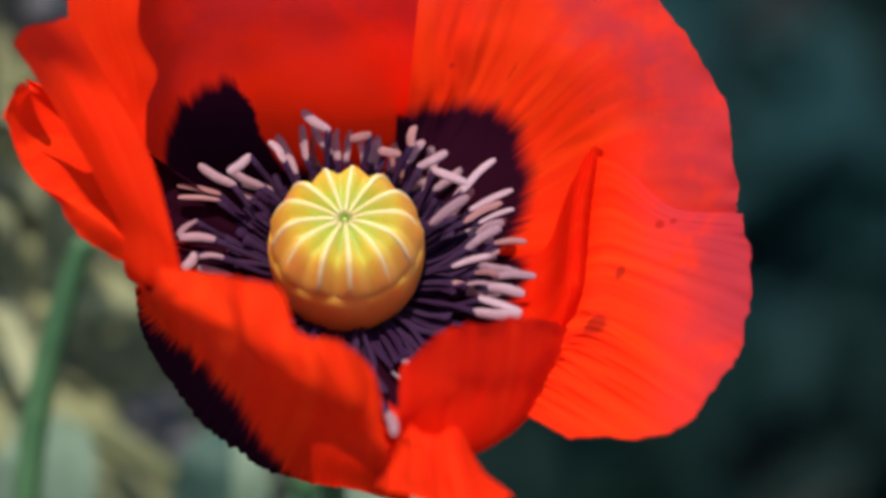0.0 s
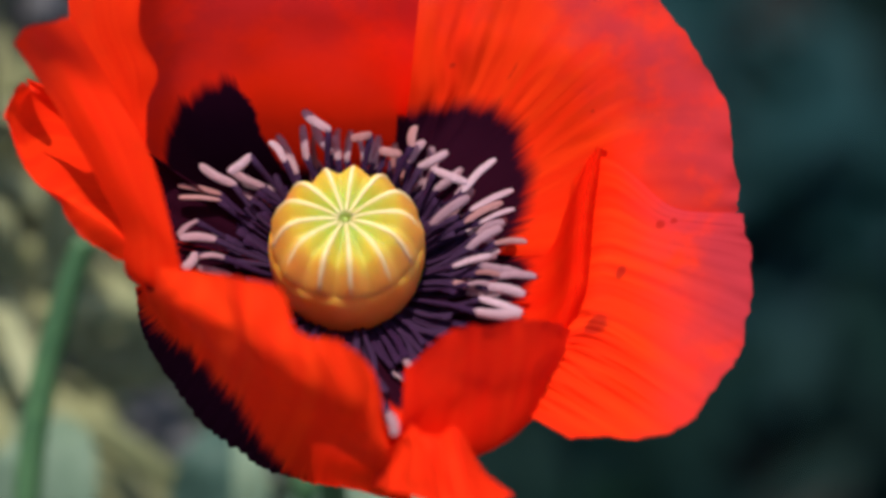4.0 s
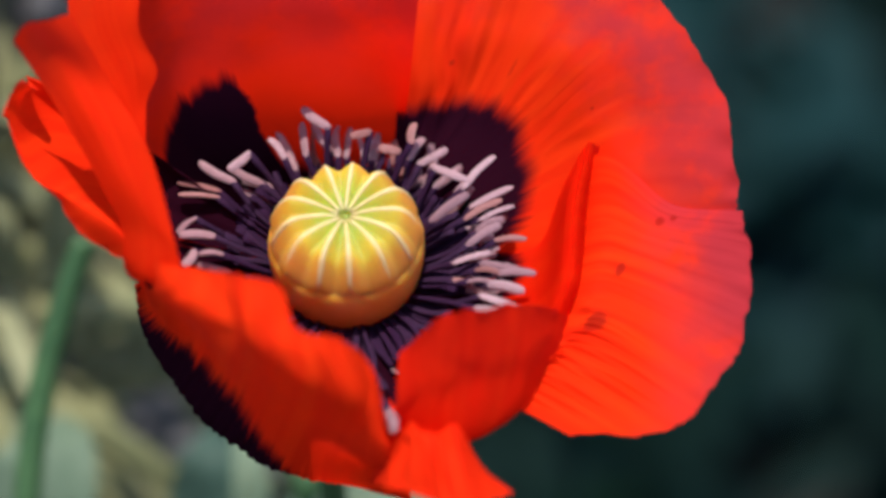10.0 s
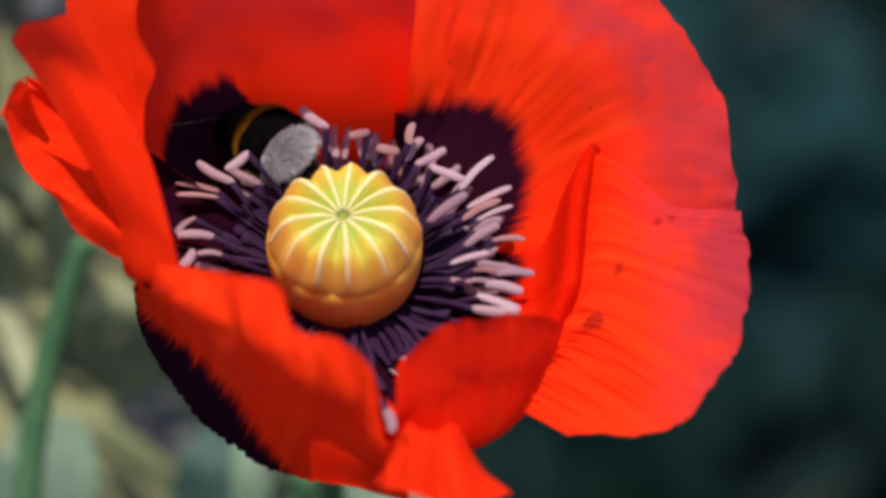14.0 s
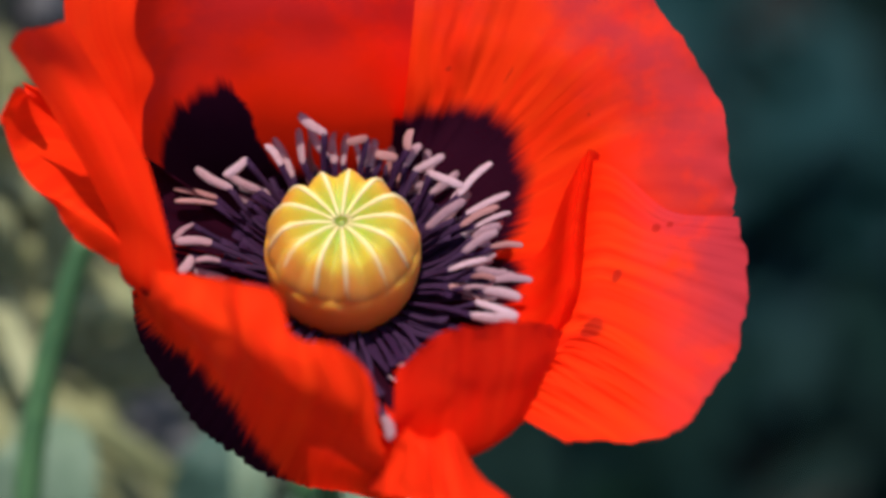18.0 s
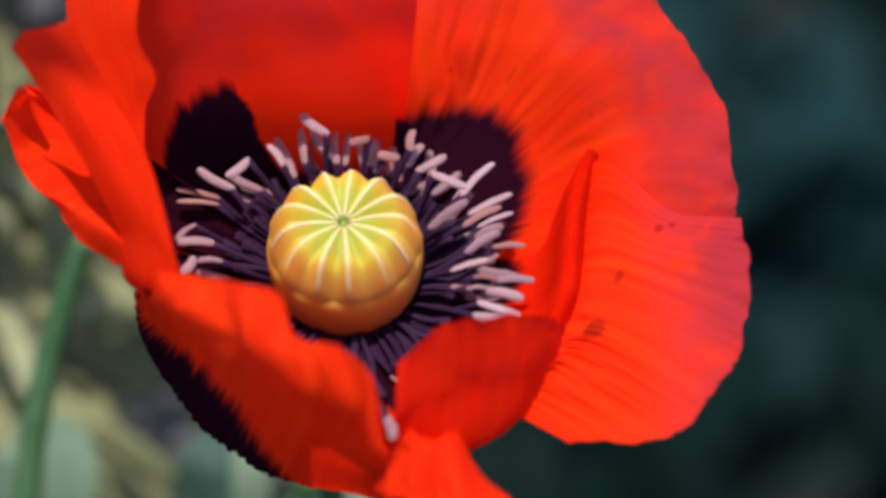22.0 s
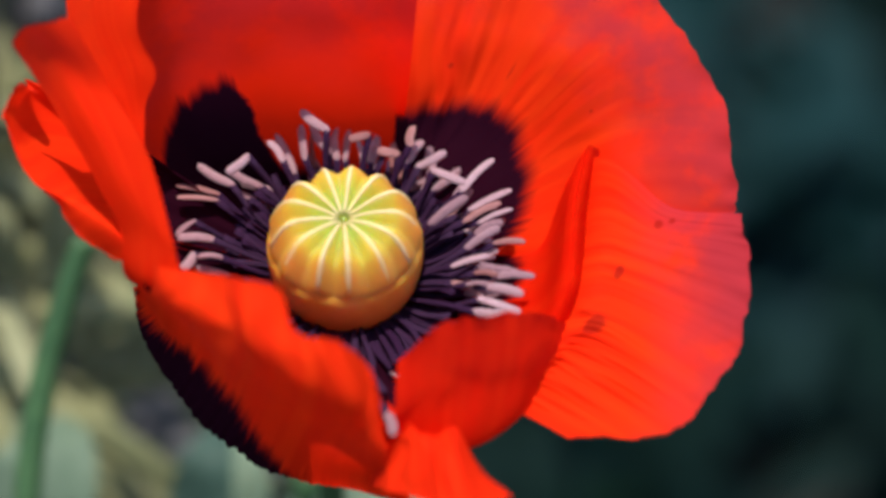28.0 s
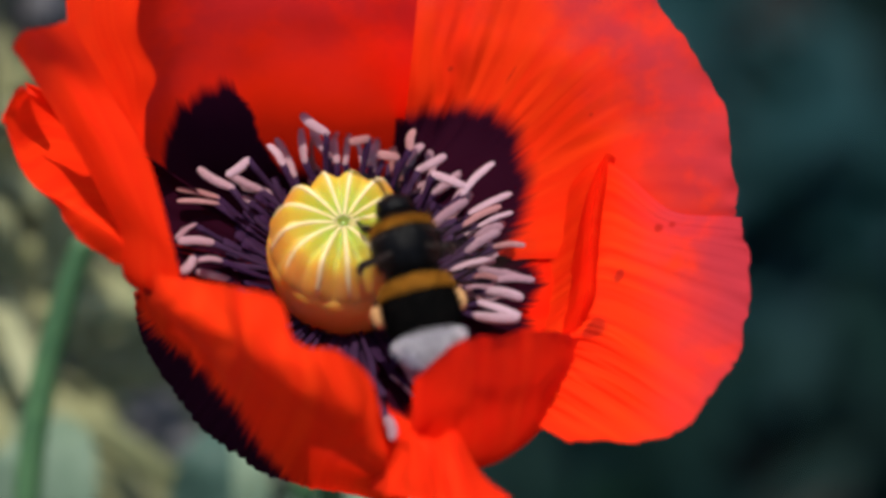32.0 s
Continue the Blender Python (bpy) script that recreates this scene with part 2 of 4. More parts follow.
# the long thin dark spot here paints the shade of a faint fold
petal_back_right = petal("petal", [
    [(-1.0, 2.6, -0.4), (4.5, 15.6, 2.9), (4.6, 23.4, 13.9), (5.2, 36.1, 23.3)],
    [(0.9, 1.8, 0.5), (11.6, 15.5, 4.7), (17.8, 23.4, 14.9), (23.4, 32.8, 23.9)],
    [(1.5, 1.6, 0.4), (15.4, 14.2, 4.2), (25.9, 18.9, 15.3), (33.9, 23.6, 19.7)],
    [(1.9, 1.4, 0.2), (17.9, 10.6, 2.7), (30.2, 13.2, 11.5), (40.8, 12.9, 14.2)],
    [(2.2, 1.1, 0.0), (19.5, 7.1, 0.9), (31.4, 6.3, 7.3), (42.0, 4.3, 9.9)],
    [(2.2, 0.9, -0.1), (18.6, 4.2, -1.6), (31.4, 1.1, 2.7), (41.9, 0.6, 6.6)]], petal_material("petal_back_right", 0.45, 0.0, 0.11, 0.85, streak_shade=0.08, warm=1.5, soft=0.03, rim_from=0.50, rim_tilt=0.12, rim_bow=1.0, specks_shade=(((0.108, 0.567), 0.006, 0.008), ((0.533, 0.592), 0.005, 0.006), ((0.250, 0.550), 0.003, 0.03))), "wide sunlit petal, mauve at its rim", 0.05, 0.8, 2, nu=240, frill=1.6, crimps=((0.11, 0.55, 0.10, 0.45, 1.3, 34), (0.40, 0.55, 0.3, 0.2, 0.25, 28)))
# the largest dark spot here paints the shade of a crease
petal_right = petal("petal", [
    [(2.2, 0.5, 0.4), (20.4, 8.4, -0.3), (27.3, 9.3, 9.9), (35.2, 4.1, 7.8), (42.4, 2.0, 9.2)],
    [(2.2, 0.3, 0.2), (19.7, 4.2, -2.7), (27.0, 3.2, 6.2), (33.0, 0.4, 6.9), (43.0, -3.2, 7.7)],
    [(2.2, -0.0, 0.0), (18.9, -0.5, -4.2), (25.6, -2.4, 4.4), (30.4, -3.8, 5.4), (42.5, -10.5, 5.5)],
    [(2.2, -0.3, -0.2), (17.1, -6.6, -2.5), (23.7, -8.2, 3.3), (28.4, -9.2, 4.1), (39.0, -16.7, 4.4)],
    [(1.9, -0.5, -0.4), (14.6, -12.3, -1.6), (19.9, -13.9, 3.1), (23.5, -14.3, 3.1), (33.5, -21.7, 2.8)],
    [(1.6, -0.8, -0.6), (12.1, -15.9, -0.4), (16.3, -18.2, 2.6), (18.6, -19.2, 2.4), (23.2, -22.4, 3.1)]], petal_material("petal_right", 0.18, 0.5, 0.3, 1.0, streak_shade=0.35, warm=1.45, rim_from=0.77, rim_tilt=0.45, specks_shade=(((0.117, 0.742), 0.030, 0.016), ((0.075, 0.775), 0.020, 0.012), ((0.392, 0.708), 0.035, 0.02), ((0.617, 0.675), 0.05, 0.06))), "wide pleated orange-red petal", 0.16, 0.5, 3, nu=300, frill=1.3, nv=80, crimps=((0.80, 0.66, 0.26, 0.30, 1.0, 78), (0.45, 0.62, 0.4, 0.3, 0.10, 40), (0.56, 0.56, 0.05, 0.10, 1.0, 18)))
petal_inner = petal("petal", [
    [(2.2, 0.5, 0.4), (20.9, 9.0, 0.5), (25.7, 9.3, 10.3), (26.4, 9.9, 11.1), (27.3, 10.5, 9.8), (28.6, 13.2, 5.5)],
    [(2.2, 0.4, 0.3), (20.5, 7.3, -0.3), (24.8, 6.5, 9.3), (25.7, 7.1, 10.1), (26.6, 7.6, 8.8), (27.9, 10.4, 4.4)],
    [(2.2, 0.3, 0.2), (20.1, 4.2, -1.3), (24.1, 3.5, 8.1), (25.0, 4.1, 8.9), (25.9, 4.6, 7.6), (27.1, 7.3, 3.2)],
    [(2.2, 0.0, 0.0), (19.1, -1.2, -2.0), (23.6, -1.9, 6.6), (24.5, -1.4, 7.3), (25.3, -0.9, 5.9), (26.6, 1.7, 1.5)],
    [(2.2, -0.3, -0.2), (17.6, -7.4, -0.3), (23.0, -6.7, 5.8), (23.8, -6.3, 6.4), (24.6, -5.9, 5.0), (25.6, -3.4, 0.6)],
    [(1.9, -0.5, -0.4), (15.0, -12.4, -0.8), (21.2, -10.2, 2.0), (21.9, -9.9, 2.2), (22.5, -9.3, 0.8), (23.6, -8.6, -2.4)],
    [(1.6, -0.8, -0.6), (13.1, -14.9, -1.4), (18.1, -13.8, -1.2), (18.6, -13.7, -1.2), (18.8, -13.3, -2.2), (19.3, -12.7, -4.1)]], petal_material("petal_inner", 0.185, 0.5, 0.3, streak_shade=0.1, warm=1.1, share=0.6), "folded red petal edge", 0.03, 0.2, 12, nv=100)
petal_lip = petal("petal", [
    [(0.6, -1.0, -0.7), (3.2, -19.3, 2.8), (5.2, -22.5, 5.9), (5.6, -18.8, 10.8)],
    [(0.6, -1.0, -0.7), (6.8, -22.2, 0.7), (9.2, -21.2, 8.0), (9.9, -16.9, 14.8)],
    [(0.9, -1.0, -0.7), (11.5, -22.5, 0.6), (14.3, -19.9, 8.2), (15.0, -15.6, 14.9)],
    [(1.2, -0.8, -0.6), (14.6, -21.0, 1.1), (19.3, -17.2, 6.6), (20.7, -12.3, 9.9)],
    [(1.6, -0.5, -0.4), (16.4, -19.2, 1.2), (21.9, -13.3, 2.1), (24.4, -7.2, 0.1)]], petal_material("petal_lip", 0.40, 0.6, 0.08, warm=0.9, share=0.55, streak_shade=0.05, relief=0.10), "smooth red petal that curls inwards", 0.05, 0.9, 4, crimps=((0.5, 0.8, 0.5, 0.35, 0.6, 6),))
petal_front = petal("petal", [
    [(-1.6, 0.0, 0.0), (-21.5, -4.5, 4.3), (-21.8, -4.4, 5.5), (-21.9, -4.9, 7.7), (-22.0, -5.2, 9.3)],
    [(-1.4, -0.1, -0.1), (-21.3, -6.3, -0.8), (-20.7, -8.0, 4.2), (-19.8, -10.7, 12.1), (-19.4, -9.3, 15.6)],
    [(-1.2, -0.3, -0.2), (-18.7, -10.3, -4.9), (-17.1, -11.7, 3.3), (-15.2, -15.3, 15.0), (-15.0, -11.7, 17.6)],
    [(-0.9, -0.5, -0.4), (-15.1, -13.8, -6.8), (-13.0, -16.9, 3.1), (-10.3, -20.1, 17.0), (-10.1, -14.4, 20.5)],
    [(-0.8, -0.6, -0.4), (-10.9, -17.0, -7.9), (-9.1, -21.0, 3.1), (-6.2, -22.8, 17.2), (-6.2, -16.5, 21.5)],
    [(-0.6, -0.8, -0.6), (-6.9, -19.0, -8.1), (-5.3, -23.2, 1.6), (-2.3, -24.5, 16.4), (-3.8, -20.7, 19.7)],
    [(-0.3, -1.0, -0.7), (-2.5, -20.4, -7.3), (-1.9, -23.8, 1.1), (1.0, -25.5, 14.5), (-0.1, -20.5, 18.6)],
    [(-0.2, -1.0, -0.7), (2.0, -22.1, -6.0), (1.9, -24.4, 0.4), (2.6, -25.8, 9.7), (2.7, -20.7, 14.7)],
    [(0.0, -1.0, -0.7), (6.5, -24.5, -4.1), (5.9, -25.7, 0.0), (4.8, -26.7, 6.7), (4.3, -23.3, 11.0)]], petal_material("petal_front", 0.51, 0.35, 0.85, share=0.42, warm=1.5, fray=0.22, soft=0.045, relief=0.18), "cupped red petal, black outside near its base", 0.14, 1.4, 5, nu=220, nv=90, crimps=((0.42, 0.30, 0.45, 0.20, 0.5, 75), (0.55, 0.90, 0.5, 0.25, 1.2, 11)))
petal_bottom = petal("petal", [
    [(-0.6, -1.0, -0.7), (-1.1, -19.4, -9.0), (1.5, -21.9, -5.9), (2.2, -24.5, -2.8)],
    [(-0.3, -1.0, -0.7), (3.3, -22.8, 0.9), (4.9, -26.0, 7.8), (4.9, -30.4, 6.1)],
    [(0.0, -1.0, -0.7), (6.1, -22.3, 3.7), (7.0, -25.7, 11.1), (8.0, -32.8, 8.4)],
    [(0.2, -1.0, -0.7), (7.9, -22.5, 3.6), (9.1, -26.9, 10.2), (10.2, -33.6, 9.0)],
    [(0.3, -1.0, -0.7), (9.9, -21.8, 4.0), (11.1, -26.3, 10.7), (12.7, -34.0, 8.8)],
    [(0.5, -1.0, -0.7), (11.2, -21.5, 3.0), (12.5, -25.3, 7.7), (15.2, -32.8, 7.2)],
    [(0.6, -1.0, -0.7), (11.8, -21.4, 1.9), (13.3, -25.6, 5.0), (17.2, -31.5, 5.7)]], petal_material("petal_bottom", 0.26, 0.5, 0.2, warm=1.2), "red petal lip turned outwards", 0.08, 1.6, 6, crimps=((0.4, 0.8, 0.5, 0.35, 1.0, 16),))
petal_left = petal("petal", [
    [(-1.6, 0.4, -0.5), (-21.3, -6.7, 7.9), (-23.6, -3.3, 15.0), (-28.3, 3.3, 20.1), (-31.3, 7.3, 23.5), (-33.9, 9.0, 29.0)],
    [(-1.6, 0.4, -0.5), (-19.6, -9.1, 9.8), (-21.5, -4.9, 16.7), (-25.9, 2.7, 22.1), (-29.6, 8.3, 25.7), (-32.4, 9.6, 30.9)],
    [(-1.6, 0.4, -0.5), (-17.3, -10.5, 10.9), (-19.0, -7.0, 17.0), (-23.1, 1.8, 21.6), (-26.7, 7.7, 24.7), (-30.0, 10.1, 30.9)],
    [(-1.6, 0.4, -0.5), (-15.2, -11.7, 10.4), (-16.8, -9.3, 16.2), (-20.0, 0.4, 21.2), (-24.2, 7.1, 24.1), (-28.1, 11.3, 30.6)]], petal_material("petal_left", 0.25, share=0.55, warm=1.4), "long folded scarlet petal edge", 0.02, 0.7, 7, frill=0.3)
petal_left_low = petal("petal", [
    [(-1.6, 0.4, -0.5), (-19.1, -5.3, 6.2), (-20.7, -6.8, 11.8), (-24.3, -5.4, 11.0)],
    [(-1.6, 0.4, -0.5), (-22.3, -1.3, 7.8), (-23.4, -4.3, 14.3), (-26.7, -4.0, 12.0)],
    [(-1.6, 0.4, -0.5), (-24.2, 2.2, 7.9), (-26.4, -2.1, 15.3), (-29.2, -2.3, 13.3)],
    [(-1.6, 0.4, -0.5), (-25.4, 4.8, 8.5), (-29.2, -0.5, 15.8), (-30.2, -0.8, 14.4)],
    [(-1.6, 0.4, -0.5), (-26.5, 6.7, 10.0), (-32.0, 1.2, 15.9), (-33.1, 1.5, 16.1)],
    [(-1.6, 0.4, -0.5), (-28.5, 9.5, 11.9), (-34.5, 4.8, 17.2), (-35.0, 4.6, 18.3)],
    [(-1.6, 0.4, -0.5), (-30.0, 12.2, 13.9), (-35.2, 8.0, 19.5), (-36.1, 7.3, 20.2)],
    [(-1.6, 0.4, -0.5), (-31.2, 13.0, 15.7), (-33.6, 9.3, 21.1), (-34.4, 9.0, 22.7)],
    [(-1.6, 0.4, -0.5), (-32.0, 12.0, 17.5), (-32.4, 9.4, 20.5), (-32.5, 9.0, 21.5)]], petal_material("petal_left_low", 0.34, 0.0, 0.06, mauve=0.8, warm=1.4, rim_from=0.86, rim_tilt=-0.25), "lower outward-turned petal lobe", 0.03, 0.8, 8, frill=0.5)
petal_flap = petal("petal", [
    [(-1.6, 0.9, -0.1), (-21.3, -0.6, 8.3), (-21.4, 3.5, 15.1), (-24.1, 7.7, 18.1), (-27.0, 11.3, 20.7), (-29.4, 15.2, 23.5), (-29.7, 21.4, 28.0)],
    [(-1.6, 0.9, -0.1), (-21.5, -0.4, 8.5), (-21.4, 3.6, 15.1), (-22.9, 7.5, 19.2), (-24.7, 11.1, 21.8), (-26.8, 15.0, 24.6), (-27.1, 20.6, 28.7)],
    [(-1.6, 0.9, -0.1), (-21.5, -0.2, 8.7), (-21.2, 3.3, 16.1), (-21.8, 8.0, 19.5), (-22.2, 11.0, 22.9), (-23.9, 14.7, 25.7), (-24.3, 20.0, 29.5)],
    [(-1.6, 0.9, -0.1), (-21.6, 0.1, 8.8), (-21.2, 3.3, 16.1), (-21.2, 8.2, 19.7), (-19.9, 10.6, 22.6), (-21.7, 13.7, 26.1), (-20.8, 19.3, 30.2)]], petal_material("petal_flap", 0.30, share=0.5, warm=1.4), "bright petal flap with a notched edge", 0.05, 0.5, 9, frill=0.6)

# seed capsule with its rayed disc
RAYS = 13
bm = bmesh.new()
lathe(bm, [(r * MM, z * MM) for r, z in ((1.2, -4.4), (3.2, -3.8), (5.1, -2.7), (6.5, -1.3), (7.5, 0.4), (8.15, 2.2), (8.42, 4.0), (8.50, 5.4), (8.48, 6.4), (8.34, 7.1), (8.0, 7.6), (7.2, 7.9), (6.0, 8.0), (0.6, 8.0))], 78, 0.0)
capsule = part("seed_capsule", bm, capsule_material(), poppy, "smooth orange-yellow seed capsule", pose(-0.0003, 0, 0))


def disc_height(r):
    """Height of the stigma disc at a share r of its radius, in mm."""
    return 11.0 + 1.4 * math.sin(math.pi * r / 1.15) - 3.3 * (max(0.0, r - 0.68) / 0.32) ** 1.8 - 0.5 * max(0.0, 1 - r / 0.16) ** 2


bm = bmesh.new()
rings, N = [], RAYS * 12
for k in range(22):
    r = k / 21
    ring = []
    for j in range(N):
        w = 2 * math.pi * (j + 0.5) / N
        lobe = 0.5 + 0.5 * math.cos(RAYS * w)
        edge = 8.36 * (0.965 + 0.035 * lobe ** 0.8 + 0.012 * math.sin(5 * w + 1))
        dip = (1 - lobe ** 0.7) * (1.6 * min(1, r * 1.9) * (1.0 - 0.55 * r ** 5)) * (1 + 0.2 * math.sin(3 * w))
        ring.append(bm.verts.new((r * edge * math.cos(w) * MM + 1e-7, r * edge * math.sin(w) * MM, (disc_height(r) - dip) * MM)))
    rings.append(ring)
under = [bm.verts.new((v.co.x, v.co.y, v.co.z - 0.15 * MM)) for v in rings[-1]]
rings.append(under)
for a, b in zip(rings[1:], rings[2:]):
    for j in range(N):
        bm.faces.new((a[j], a[(j + 1) % N], b[(j + 1) % N], b[j]))
top = bm.verts.new((0, 0, 11.0 * MM))
for j in range(N):
    bm.faces.new((top, rings[1][j], rings[1][(j + 1) % N]))
for v in rings[0]:
    bm.verts.remove(v)
TIP = pose(0, 0, 0)
disc = part("stigma_disc", bm, disc_material(), capsule, "yellow scalloped stigma disc", TIP)
for k in range(RAYS):
    w = 2 * math.pi * k / RAYS
    bm = bmesh.new()
    pts, rad = [], []
    for s in range(9):
        r = 0.09 + 0.89 * s / 8
        pts.append(Vector((8.25 * r * math.cos(w + 0.03 * math.sin(3 * k) * r), 8.25 * r * math.sin(w + 0.03 * math.sin(3 * k) * r), disc_height(r) - 0.12)) * MM)
        rad.append((0.14 + 0.17 * r - 0.12 * (s == 8)) * MM)
    tube(bm, pts, rad, 8, 20)
    part("stigma_ray", bm, RAY, capsule, "", TIP)

# stamens: a dark filament each, with a pale mauve anther at its end
rng = random.Random(11)
FILAMENTS, ANTHERS = [], []
for k in range(12):
    reach, rise, bend = rng.uniform(0.92, 1.08), rng.uniform(0.9, 1.1), rng.uniform(-0.06, 0.06)
    bm = bmesh.new()
    tube(bm, [(0, 0, 0), (0.35 * reach, bend * 0.5, 0.30 * rise), (0.70 * reach, bend, 0.62 * rise), (1.0, 0, 1.0)],
         [0.014, 0.018, 0.023, 0.030], 7, 10, 0.9)
    FILAMENTS.append(mesh_of("stamen", bm, FILAMENT))
for k in range(7):
    bm = bmesh.new()
    b = rng.uniform(-0.35, 0.35)
    tube(bm, [(-0.35, 0, 0), (0.3, b * 0.2, 0.05), (2.0, b, 0.2), (3.7, b * 0.9, 0.1), (4.4, b * 0.6, 0.0)],
         [0.26, 0.46, 0.55, 0.50, 0.28], 10, 14, 0.42)
    ANTHERS.append(mesh_of("anther", bm, SALMON if k == 3 else ANTHER))
stamens = []


def stamen(w, reach, rise, base, filament, wide=1.0):
    """A filament that rises from the receptacle at the angle w to its end at reach and rise (mm)."""
    st = part("stamen", filament, None, poppy)
    root = Matrix.Rotation(w, 4, "Z") @ Matrix.Translation((base * MM, 0, -0.4 * MM))
    st.matrix_basis = root @ Matrix.Diagonal(((reach - base) * MM, 14 * wide * MM, (rise + 0.4) * MM, 1))
    stamens.append((st, w, reach, rise))
    return st, Matrix.Diagonal(((reach - base) * MM, 14 * wide * MM, (rise + 0.4) * MM, 1))


def anther(st, stretch, shape, turn, size):
    """The anther at a filament's end."""
    an = part("anther", shape, None, st)
    an.matrix_parent_inverse = stretch.inverted()
    end = Matrix.Translation(stretch @ Vector((1, 0, 1)))
    an.matrix_basis = end @ turn @ Matrix.Diagonal((*[q * MM for q in size], 1))


# the long stamens that stand clear of the rest: angle, reach, rise, turn of the anther, its length
STANDING_LEFT = ((149, 15.1, 7.0, -4, 4.7), (156, 15.9, 7.0, 16, 4.6), (159, 15.6, 7.0, 27, 4.4), (171, 17.0, 7.0, 64, 2.9), (179, 14.6, 7.0, 11, 3.9), (189, 13.7, 7.0, 0, 2.6),
                 (186, 16.6, 7.0, 48, 2.4), (139, 13.2, 5.5, 12, 4.1), (144, 13.4, 11.8, 81, 3.3))
STANDING_BACK = ((119, 13.2, 4.5, -3, 5.2), (124, 13.3, 7.0, 5, 3.0), (113, 13.1, 6.2, -14, 4.3), (101, 13.3, 10.0, 33, 4.0), (101, 13.1, 6.2, 13, 4.4), (97, 13.2, 4.8, -3, 3.3), (93, 13.2, 4.5, -7, 4.1),
                 (81, 13.3, 9.0, 116, 2.4), (84, 13.1, 4.0, -7, 3.0), (80, 13.2, 3.2, -10, 3.0), (66, 13.1, 7.0, 104, 2.4), (61, 13.2, 6.2, -6, 3.2), (60, 13.3, 9.0, 19, 2.6))
STANDING_RIGHT = ((55, 13.2, 6.2, -25, 3.6), (46, 13.3, 7.2, -73, 4.2), (52, 13.1, 2.2, -30, 4.8), (29, 14.3, 7.0, 14, 5.1), (15, 9.4, 7.0, 19, 5.0), (18, 14.1, 7.0, 11, 5.1), (12, 13.0, 7.0, 12, 4.5),
                  (10, 14.5, 7.0, 10, 4.0), (4, 14.0, 7.0, 15, 3.2), (356, 13.0, 7.0, 31, 4.2))
STANDING_LOW = ((359, 15.9, 7.0, -4, 3.4), (344, 11.9, 7.0, 30, 4.1), (343, 14.4, 7.0, 0, 2.6), (347, 14.5, 7.0, -3, 4.7), (343, 16.4, 7.0, 6, 4.6), (336, 14.1, 7.0, 16, 2.7), (338, 16.2, 7.0, -5, 4.4),
                (332, 16.2, 7.0, 3, 4.8), (326, 16.6, 7.0, 22, 4.9), (278, 21.6, 8.0, 2, 3.8), (282, 21.8, 6.0, -4, 3.0))
SALMON_ONES = {159, 81, 66, 52, 12, 359, 156, 60}
for k, (w, reach, rise, yaw, length) in enumerate(STANDING_LEFT + STANDING_BACK + STANDING_RIGHT + STANDING_LOW):
    st, stretch = stamen(radians(w), reach, rise, 3.4, FILAMENTS[k % 12])
    shape = ANTHERS[3] if w in SALMON_ONES or (w, length) == (343, 2.6) else ANTHERS[(0, 1, 2, 4, 5, 6)[k % 6]]
    anther(st, stretch, shape, pose(0, 0, 0, rng.uniform(-40, 40), -8 + rng.uniform(-6, 6), yaw), (length / 4.5, rng.uniform(0.88, 1.08), 1.0))

# the crowd between them, most of it shorter and in shade
TOTAL = 250
for k in range(TOTAL):
    w = 2 * math.pi * (k + rng.uniform(-0.4, 0.4)) * 0.6180339887
    layer = k / TOTAL
    reach = 11.6 + 2.2 * layer ** 0.6 + rng.uniform(-1.6, 1.4)
    rise = (6.4 - 1.4 * layer) * rng.uniform(0.40, 1.0)
    base = 3.2 + 0.8 * layer
    front = max(0.0, -math.sin(w) - 0.25)
    reach, rise = reach + 4.0 * front, rise * (1 - 0.35 * front)
    behind = max(0.0, math.sin(w))
    rise *= 1 - 0.25 * behind
    st, stretch = stamen(w, reach, rise, base, FILAMENTS[k % 12], rng.uniform(0.8, 1.2))
    turn = pose(0, 0, 0, rng.uniform(-70, 70), rng.uniform(-30, 20), rng.uniform(-35, 35))
    size = rng.uniform(0.75, 1.0)
    if rng.random() < (0.15 if math.sin(w) < -0.6 else 0.12 if math.cos(w) < -0.3 else 0.30):
        anther(st, stretch, ANTHERS[rng.randrange(7)], turn, (size, size, size))

bm = bmesh.new()
lathe(bm, [(r * MM, z * MM) for r, z in ((1.6, -6), (2.0, -4), (3.4, -2.4), (4.2, -1.2), (3.8, -0.4), (1, 0))], 32)
part("receptacle", bm, RECEPTACLE, poppy, "green receptacle")
bm = bmesh.new()
tube(bm, [(0, 0, -0.004), (-0.004, 0.004, -0.06), (0.004, 0.03, -0.22), (0.010, 0.085, -0.42), (0.0, 0.105, -0.60)], [0.0017, 0.0017, 0.0020, 0.0024, 0.0028], 12, 40)
part("stem", bm, STEM, poppy, "green hairy stem")

# ---- ground and plants behind ----
bm = bmesh.new()
bmesh.ops.create_grid(bm, x_segments=60, y_segments=60, size=1.0)
for v in bm.verts:
    d = max(abs(v.co.x), abs(v.co.y))
    v.co *= 1.5 + 300 * max(0.0, d - 0.5) ** 4
    v.co.z = 0.02 * noise.noise(v.co * 6) if d < 0.7 else 0.0
ground = new("ground", mesh_of("ground", bm, SOIL))
tagged(ground, "dark garden soil", "ground", kind="structure")


